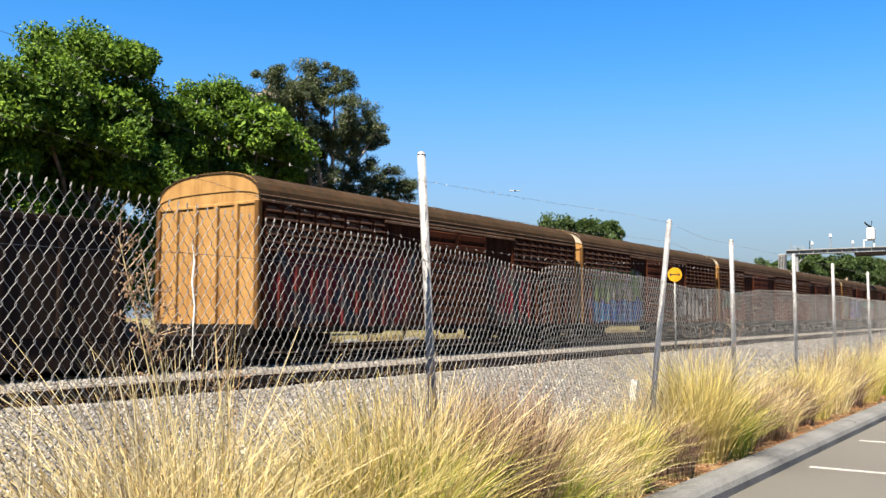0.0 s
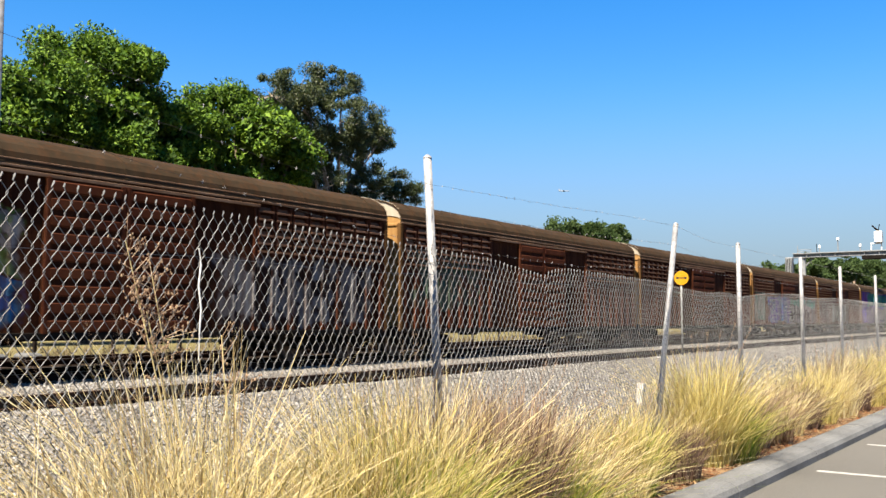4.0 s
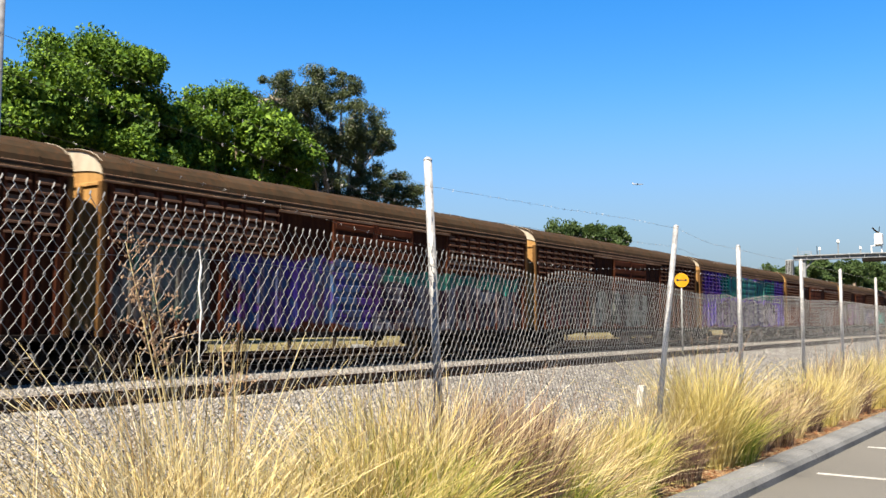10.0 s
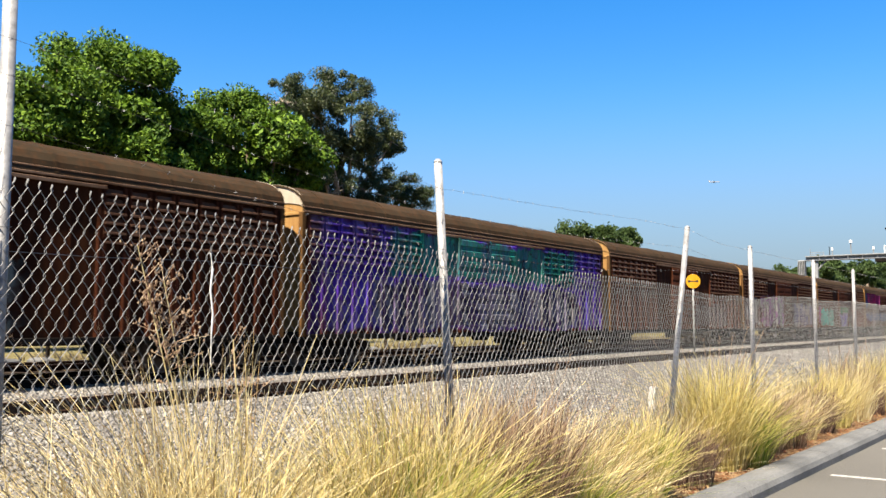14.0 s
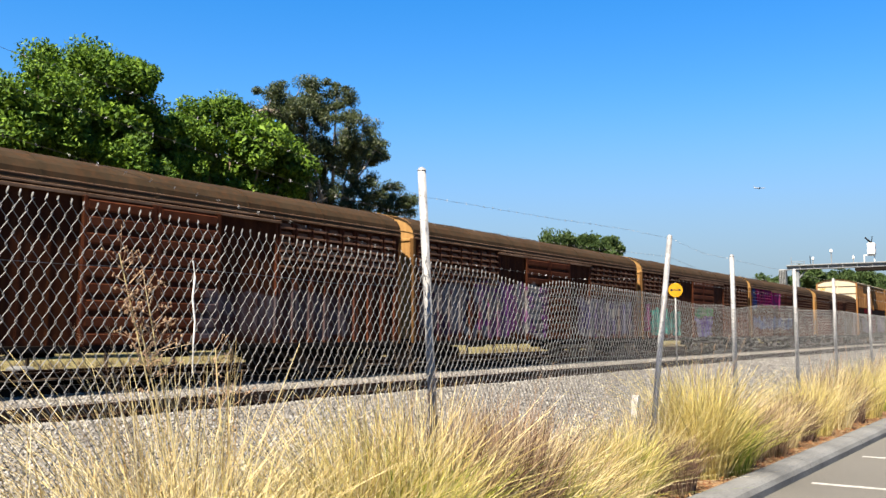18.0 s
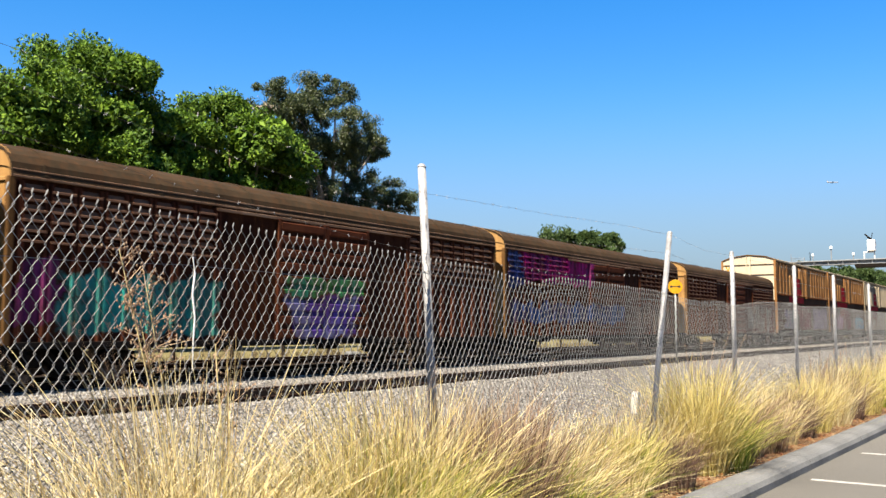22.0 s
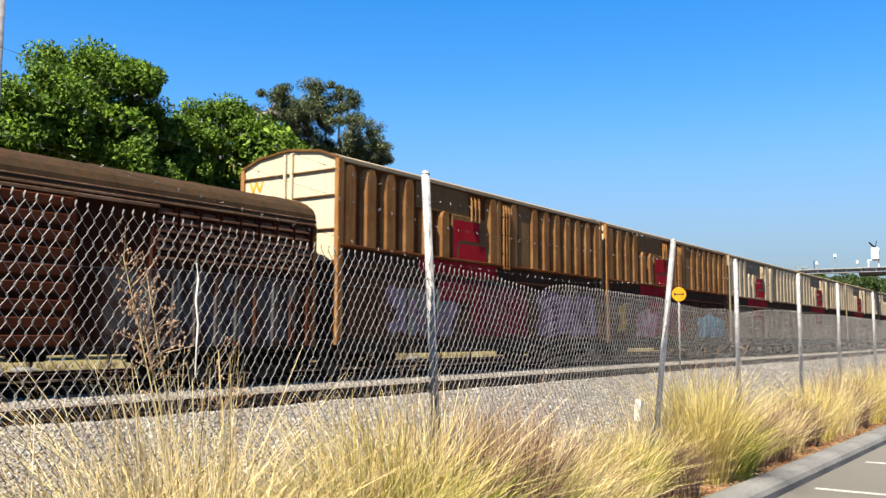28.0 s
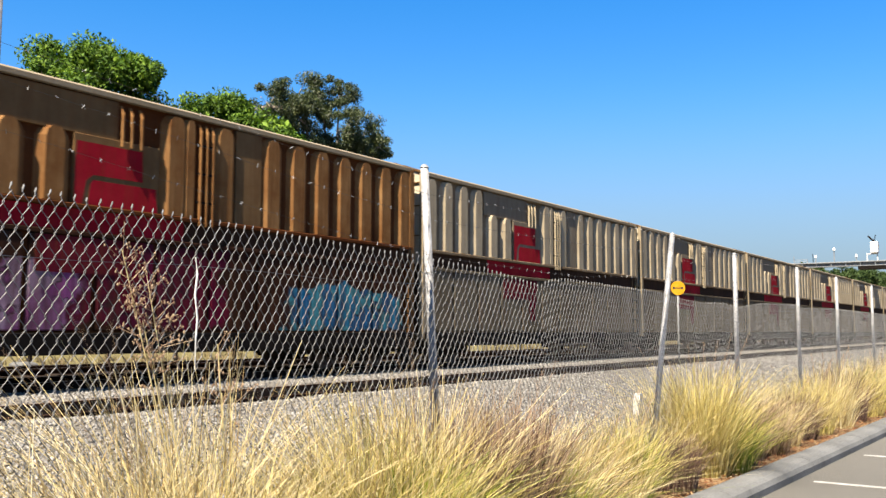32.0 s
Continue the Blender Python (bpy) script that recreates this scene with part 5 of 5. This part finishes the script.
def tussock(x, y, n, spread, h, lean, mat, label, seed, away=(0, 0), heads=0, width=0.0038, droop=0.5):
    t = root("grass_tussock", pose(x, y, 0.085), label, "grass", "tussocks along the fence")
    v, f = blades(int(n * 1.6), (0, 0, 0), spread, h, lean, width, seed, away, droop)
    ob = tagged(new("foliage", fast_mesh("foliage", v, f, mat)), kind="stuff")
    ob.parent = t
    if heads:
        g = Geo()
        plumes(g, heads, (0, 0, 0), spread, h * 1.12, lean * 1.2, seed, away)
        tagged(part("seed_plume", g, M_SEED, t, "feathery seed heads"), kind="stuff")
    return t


STRAW_L = "clump of tall dry straw-coloured grass by the fence"
GREEN_L = "arching clump of yellow-green fountain grass by the kerb"
GOLD_L = "large golden fountain grass clump by the kerb"
DEAD_L = "dead grey-brown grass tussock in leaf litter"
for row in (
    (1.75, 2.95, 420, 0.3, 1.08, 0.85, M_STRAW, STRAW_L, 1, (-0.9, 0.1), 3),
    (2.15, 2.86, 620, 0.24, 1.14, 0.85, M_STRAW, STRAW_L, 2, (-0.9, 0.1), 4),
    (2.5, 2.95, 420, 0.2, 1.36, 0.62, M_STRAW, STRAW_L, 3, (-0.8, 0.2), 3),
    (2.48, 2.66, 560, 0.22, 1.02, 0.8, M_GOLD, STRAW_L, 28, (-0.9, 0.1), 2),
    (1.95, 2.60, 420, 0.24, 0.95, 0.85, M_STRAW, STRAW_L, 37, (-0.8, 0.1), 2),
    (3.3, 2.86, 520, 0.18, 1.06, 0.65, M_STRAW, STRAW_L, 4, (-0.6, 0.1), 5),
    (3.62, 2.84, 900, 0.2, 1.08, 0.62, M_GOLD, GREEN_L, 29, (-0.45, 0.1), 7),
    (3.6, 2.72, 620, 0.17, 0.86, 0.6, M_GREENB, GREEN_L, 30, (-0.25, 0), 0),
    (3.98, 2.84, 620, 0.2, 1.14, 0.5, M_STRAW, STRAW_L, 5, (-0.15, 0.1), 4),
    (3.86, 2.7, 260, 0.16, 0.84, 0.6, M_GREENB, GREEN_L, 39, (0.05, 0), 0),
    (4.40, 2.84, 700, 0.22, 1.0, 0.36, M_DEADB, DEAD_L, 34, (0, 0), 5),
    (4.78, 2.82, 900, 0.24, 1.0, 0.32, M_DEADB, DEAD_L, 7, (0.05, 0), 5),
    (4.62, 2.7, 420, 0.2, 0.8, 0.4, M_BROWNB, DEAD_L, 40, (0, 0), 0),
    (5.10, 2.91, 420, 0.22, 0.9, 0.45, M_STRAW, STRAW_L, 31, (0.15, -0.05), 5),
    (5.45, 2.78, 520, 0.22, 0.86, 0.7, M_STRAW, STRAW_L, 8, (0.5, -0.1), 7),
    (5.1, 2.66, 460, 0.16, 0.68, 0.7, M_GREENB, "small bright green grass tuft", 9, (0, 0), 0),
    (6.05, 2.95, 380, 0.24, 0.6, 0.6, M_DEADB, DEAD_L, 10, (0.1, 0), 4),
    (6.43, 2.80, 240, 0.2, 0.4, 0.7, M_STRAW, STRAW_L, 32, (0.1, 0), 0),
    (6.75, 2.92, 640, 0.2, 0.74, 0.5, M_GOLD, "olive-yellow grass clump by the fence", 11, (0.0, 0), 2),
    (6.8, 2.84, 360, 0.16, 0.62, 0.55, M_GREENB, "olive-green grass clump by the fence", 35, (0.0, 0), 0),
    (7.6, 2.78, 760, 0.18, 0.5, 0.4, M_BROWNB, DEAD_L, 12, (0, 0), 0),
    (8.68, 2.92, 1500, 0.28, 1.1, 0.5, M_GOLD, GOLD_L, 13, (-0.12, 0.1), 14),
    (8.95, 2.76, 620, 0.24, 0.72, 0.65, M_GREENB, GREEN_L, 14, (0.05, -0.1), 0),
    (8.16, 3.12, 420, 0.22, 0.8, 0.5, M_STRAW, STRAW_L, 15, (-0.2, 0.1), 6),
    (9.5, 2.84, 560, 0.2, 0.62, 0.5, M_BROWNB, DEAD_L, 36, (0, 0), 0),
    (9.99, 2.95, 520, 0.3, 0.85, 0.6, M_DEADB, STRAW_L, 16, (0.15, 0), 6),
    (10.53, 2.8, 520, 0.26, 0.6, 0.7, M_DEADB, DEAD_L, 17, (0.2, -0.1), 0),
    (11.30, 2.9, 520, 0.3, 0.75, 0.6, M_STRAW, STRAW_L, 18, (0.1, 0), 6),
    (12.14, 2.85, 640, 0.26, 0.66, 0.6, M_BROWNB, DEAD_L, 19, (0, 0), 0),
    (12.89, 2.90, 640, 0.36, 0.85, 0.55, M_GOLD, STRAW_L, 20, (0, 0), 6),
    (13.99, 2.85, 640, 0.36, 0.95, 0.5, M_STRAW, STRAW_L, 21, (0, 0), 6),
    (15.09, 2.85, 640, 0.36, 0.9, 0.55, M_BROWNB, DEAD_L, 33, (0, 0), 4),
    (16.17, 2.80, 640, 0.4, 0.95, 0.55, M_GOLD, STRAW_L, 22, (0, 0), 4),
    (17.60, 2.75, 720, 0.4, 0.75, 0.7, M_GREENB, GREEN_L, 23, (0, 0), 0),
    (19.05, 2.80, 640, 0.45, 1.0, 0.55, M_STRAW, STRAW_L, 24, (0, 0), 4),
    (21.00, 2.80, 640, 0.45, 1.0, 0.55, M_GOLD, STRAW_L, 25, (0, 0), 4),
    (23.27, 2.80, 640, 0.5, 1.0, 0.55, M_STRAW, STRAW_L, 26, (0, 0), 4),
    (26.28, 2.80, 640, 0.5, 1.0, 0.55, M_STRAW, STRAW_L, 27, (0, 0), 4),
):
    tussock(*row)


def scatter_grass(name, n, x0, x1, y0, y1, z, h, mat, label, seed, width=0.0025, bias=1.5):
    r = np.random.default_rng(seed)
    vs, fs, k = [], [], 0
    for i in range(n):
        x, y = x0 + (x1 - x0) * r.random() ** bias, r.uniform(y0, y1)
        v, f = blades(14, (x, y, z), 0.07, h * r.uniform(0.5, 1.2), 0.6, width, seed * 1000 + i)
        vs.append(v)
        fs.append(f + k)
        k += len(v)
    return tagged(new(name, fast_mesh(name, np.concatenate(vs), np.concatenate(fs), mat)), label, "grass", "", "stuff")


scatter_grass("verge_grass", 260, 1.5, 30, 2.7, 3.4, 0.08, 0.3, M_STRAW, "thin dry grass between kerb and fence", 41, 0.004)
scatter_grass("fence_grass", 150, 2.5, 30, 3.1, 4.0, 0.08, 0.45, M_STRAW, "dry grass along the foot of the fence", 42, 0.004)
scatter_grass("track_weeds", 160, 3, 60, 4.0, 10.6, 0.15, 0.22, M_STRAW, "scattered dry weeds on the stones", 43)
scatter_grass("field_grass", 1100, -5, 90, 20.3, 28, 0.38, 0.36, M_FIELD, "dry yellow-green grass beyond the tracks", 44, 0.012, 1.2)


# leaf litter on the verge
def litter():
    r = np.random.default_rng(9)
    n = 5000
    x = 2 + 26 * r.random(n) ** 1.4
    y = 2.76 - 0.03 * x + (0.75 * r.random(n) ** 1.3)
    p = np.stack([x, y, np.full(n, 0.1) + 0.02 * r.random(n)], 1)
    a = r.uniform(0, 6.28, n)
    u = np.stack([np.cos(a), np.sin(a), r.uniform(-0.4, 0.4, n)], 1) * r.uniform(0.015, 0.035, n)[:, None]
    w = np.stack([-np.sin(a), np.cos(a), r.uniform(-0.5, 0.5, n)], 1) * 0.009
    v = np.stack([p - u, p + w, p + u, p - w], 1).reshape(-1, 3)
    f = np.arange(n * 4).reshape(-1, 4)
    mat = m_grass("dead_leaf", (0.1452, 0.0462, 0.0198), (0.2376, 0.099, 0.0396), (0.3036, 0.1848, 0.0858), (0.33, 0.2508, 0.1452))
    return tagged(new("leaf_litter", fast_mesh("leaf_litter", v, f, mat)), "red-brown fallen leaves lying on the verge", "leaves", "", "stuff")


litter()


# tall dead weed with seed heads
def dead_weed(x, y, h, seed, lean, sprays):
    r = random.Random(seed)
    t = root("dead_weed", pose(x, y, 0.09), "tall dead weed with brown seed heads by the fence", "weed", "dead weeds")
    for s in range(3):
        k = h * (1 - 0.08 * s)
        top = Vector((lean * k + r.uniform(-0.11, 0.11), r.uniform(-0.05, 0.05), k))
        part("stem", Geo().tube([(0.02 * s, 0, 0), tuple(top * 0.5 + Vector((0.02, 0, 0))), tuple(top)], 0.005, 5, 0.002), M_STRAW, t)
        g = Geo()
        for q in range(sprays):
            u = r.uniform(0.8, 1.0)
            b = top * u
            d = Vector((r.gauss(0, 1), r.gauss(0, 1), r.uniform(0.3, 1.2))).normalized() * r.uniform(0.05, 0.15)
            g.tube([b, b + d], 0.0014, 3, 0.001)
            for _ in range(5):
                c = b + d * r.uniform(0.6, 1.05) + Vector((r.gauss(0, 0.008), r.gauss(0, 0.008), r.gauss(0, 0.008)))
                s2 = r.uniform(0.003, 0.0065)
                g.add([tuple(c + Vector(e) * s2) for e in ((1, 0, 0), (-0.5, 0.9, 0), (-0.5, -0.9, 0), (0, 0, 1.5), (0, 0, -1))], [(0, 1, 3), (1, 2, 3), (2, 0, 3), (1, 0, 4), (2, 1, 4), (0, 2, 4)])
        tagged(part("seed_spray", g, M_SEED, t, "dry brown seed heads"), kind="stuff")


dead_weed(2.58, 2.9, 1.66, 3, -0.24, 24)
dead_weed(2.72, 2.92, 1.3, 4, -0.06, 6)

# bare twig caught in the mesh
thing("white_stick", Geo().tube([(2.618, FENCE_Y - 0.03, 1.762), (2.63, FENCE_Y - 0.03, 1.69), (2.62, FENCE_Y - 0.03, 1.6), (2.636, FENCE_Y - 0.03, 1.5), (2.632, FENCE_Y - 0.028, 1.41), (2.644, FENCE_Y - 0.012, 1.28)], 0.0052, 6, 0.0036), M_WHITE, "thin white stick caught in the fence mesh", "stick")

# white peg in the stones
peg = Geo().box(-0.05, 0.05, -0.05, 0.05, -0.05, 0.36, 0.01)
thing("marker_peg", peg, M_WHITE, "short white-painted marker peg in dry grass", "marker peg").matrix_basis = pose(13.36, 5.46, 0.13, 3, 4, 0)


# round yellow trackside sign
def round_sign():
    t = root("trackside_sign", pose(29.12, 10.39, 0.3), "round yellow trackside sign with black bar symbol on a grey pole", "railway sign")
    part("pole", Geo().tube([(0, 0.04, 0), (0, 0.04, 2.8)], 0.03, 8), M_GALV, t, "", True)
    face = Geo().disc((0, 0, 2.56), "y", 0.0, 0.235, 0.012, 32)
    p = part("sign_face", face, M_SIGN, t)
    p.matrix_basis = pose(0, 0, 0, 0, 0, 0)
    part("symbol", Geo().box(-0.15, 0.15, -0.0095, -0.0065, 2.545, 2.575).box(-0.17, -0.1, -0.0096, -0.0066, 2.525, 2.595).box(0.1, 0.17, -0.0096, -0.0066, 2.525, 2.595), M_BLACK, t, "black bar symbol")
    t.matrix_basis = pose(29.12, 10.39, 0.3, 0, 0, -60)


round_sign()


# signal gantry over the tracks
def gantry():
    t = root("signal_gantry", pose(79.0, 0, 0.3), "pale grey steel signal gantry spanning the tracks", "gantry")
    for y in (9.0, 17.7):
        part("leg", Geo().box(-0.16, 0.16, y - 0.16, y + 0.16, 0, 6.4, 0.02), M_GANTRY, t)
        part("footing", Geo().box(-0.55, 0.55, y - 0.45, y + 0.45, -0.2, 0.12, 0.02), M_CONCRETE, t, "concrete footing")
        s = -1 if y > 12 else 1
        part("knee_brace", Geo().tube([(0, y, 5.5), (0, y + s * 0.8, 6.4)], 0.07, 6), M_GANTRY, t)
    beam = part("beam", Geo().box(-0.06, 0.06, 8.0, 18.5, 6.42, 6.68), M_GANTRY, t)
    for z, h in ((6.68, 0.09), (6.37, 0.06)):
        part("flange", Geo().box(-0.32, 0.32, 8.0, 18.5, z, z + h, 0.01), M_GANTRY, beam)
    for y in [8.6 + 1.1 * i for i in range(9)]:
        part("stiffener", Geo().box(-0.26, -0.062, y - 0.02, y + 0.02, 6.43, 6.68), M_GANTRY, beam)
    # Dark box: the beam's deeper part, with its shade put into the colour.
    part("platform", Geo().box(-0.5, 0.5, 8.0, 13.15, 6.08, 6.366, 0.015), M_DARKSTEEL, t, "deeper part under the beam, painted dark for its shade")
    for y, h, r in ((16.4, 0.4, 0.1), (14.97, 0.95, 0.13), (13.3, 0.34, 0.1)):
        stem = part("lamp_stem", Geo().tube([(-0.1, y, 6.77), (-0.1, y, 6.77 + h)], 0.045, 6), M_GANTRY, t)
        part("lamp_cap", Geo().tube([(-0.1, y, 6.77 + h), (-0.1, y, 6.87 + h), (-0.1, y, 6.97 + h), (-0.1, y, 7.0 + h)], r, 10, r * 0.6), M_WHITE, stem, "white lamp head")
    part("aerial", Geo().tube([(0, 16.62, 6.77), (0, 16.64, 7.5)], 0.03, 5), M_DARKSTEEL, t)
    for y in (17.15, 18.2):
        part("railing_post", Geo().tube([(0.25, y, 6.77), (0.25, y, 7.42 if y > 18 else 7.1)], 0.03, 5), M_GANTRY, t)
    for z in (6.93, 7.08):
        part("handrail", Geo().tube([(0.25, 17.15, z), (0.25, 18.2, z)], 0.02, 5), M_GANTRY, t)
    for y in (11.75, 12.5):
        part("frame_post", Geo().tube([(0, y, 6.77), (0, y, 7.34)], 0.05, 6), M_WHITE, t)
    part("frame_bar", Geo().tube([(0, 11.7, 7.32), (0, 12.55, 7.32)], 0.05, 6), M_WHITE, t)
    b = part("equipment_box", Geo().box(-0.3, 0.3, 11.66, 12.22, 7.36, 8.3, 0.06), M_WHITE, t, "white equipment box")
    part("antenna", Geo().tube([(0, 11.92, 8.3), (0, 12.15, 8.5), (0, 12.4, 8.78)], 0.09, 6, 0.06), M_DARKSTEEL, b, "dark tilted antenna")
    part("bracket", Geo().tube([(0, 11.95, 8.3), (0, 11.85, 8.85)], 0.03, 5), M_DARKSTEEL, b)
    h = part("signal_head", Geo().box(-0.3, 0.3, 18.56, 19.1, 4.9, 6.45, 0.04), M_GANTRY, t, "grey signal housing")
    for i in range(4):
        part("louvre", Geo().box(-0.32, -0.3, 18.6 + 0.13 * i, 18.66 + 0.13 * i, 5.0, 6.35), M_DARKSTEEL, h)


gantry()


# low wire fence and white blocks in the far grass
far_fence = root("field_fence", pose(0, 22.6, 0.4), "low timber post fence in dry grass beyond the tracks", "fence")
for i in range(22):
    part("post", Geo().box(i * 2.4 - 3.04, i * 2.4 - 2.96, -0.04, 0.04, 0, 0.85, 0.01), M_SLEEPER, far_fence)
for z in (0.45, 0.8):
    part("wire", Geo().tube([(-3, 0, z), (48, 0, z)], 0.008, 4), M_DARKSTEEL, far_fence)
rng = random.Random(8)
for x, y in ((11.8, 21.2), (12.9, 21.4), (11.0, 21.3), (26, 21.6), (30, 21.8)):
    g = Geo().box(-0.34, 0.34, -0.2, 0.2, -0.02, 0.26, 0.06)
    thing("concrete_block", g, M_CONCRETE, "pale concrete block lying in the dry grass", "concrete block", "blocks beyond the track").matrix_basis = pose(x, y, 0.38, 0, 0, rng.uniform(0, 90))


# distant aeroplane
def aeroplane():
    t = root("aeroplane", pose(0, 0, 0), "small distant grey airliner crossing the sky", "aeroplane")
    part("fuselage", Geo().tube([(-17, 0, 0.6), (-14, 0, 0.2), (-6, 0, 0), (12, 0, 0), (16, 0, -0.2), (18, 0, -0.5)], 1.9, 10, 1.2), M_GALV, t, "", True)
    for s in (-1, 1):
        part("wing", Geo().add([(5, s * 1.5, -0.8), (-1, s * 1.5, -0.8), (-6, s * 17, 0.4), (-3.4, s * 17, 0.4), (5, s * 1.5, -0.3), (-1, s * 1.5, -0.3), (-6, s * 17, 0.6), (-3.4, s * 17, 0.6)], [(0, 1, 2, 3), (4, 7, 6, 5), (0, 3, 7, 4), (1, 5, 6, 2), (2, 6, 7, 3)]), M_GALV, t)
        part("engine", Geo().tube([(2, s * 6, -1.6), (-2, s * 6, -1.6)], 0.9, 8), M_GALV, t)
    part("tail_fin", Geo().add([(-12, -0.2, 1), (-17, -0.2, 1), (-18.5, -0.1, 6.5), (-16.5, -0.1, 6.5), (-12, 0.2, 1), (-17, 0.2, 1), (-18.5, 0.1, 6.5), (-16.5, 0.1, 6.5)], [(0, 1, 2, 3), (7, 6, 5, 4), (0, 3, 7, 4), (1, 5, 6, 2), (2, 6, 7, 3)]), M_GALV, t)
    return t


PLANE = aeroplane()
PLANE_TURN = -60
PLANE_PATH = [(0, (2602, 1467, 420)), (3, (2661, 1378, 426)), (9, (2786, 1188, 456)), (13, (2905, 1011, 467)), (19, (3082, 746, 482)), (23, (3222, 539, 489)), (32, (3528, 83, 504))]

motions()
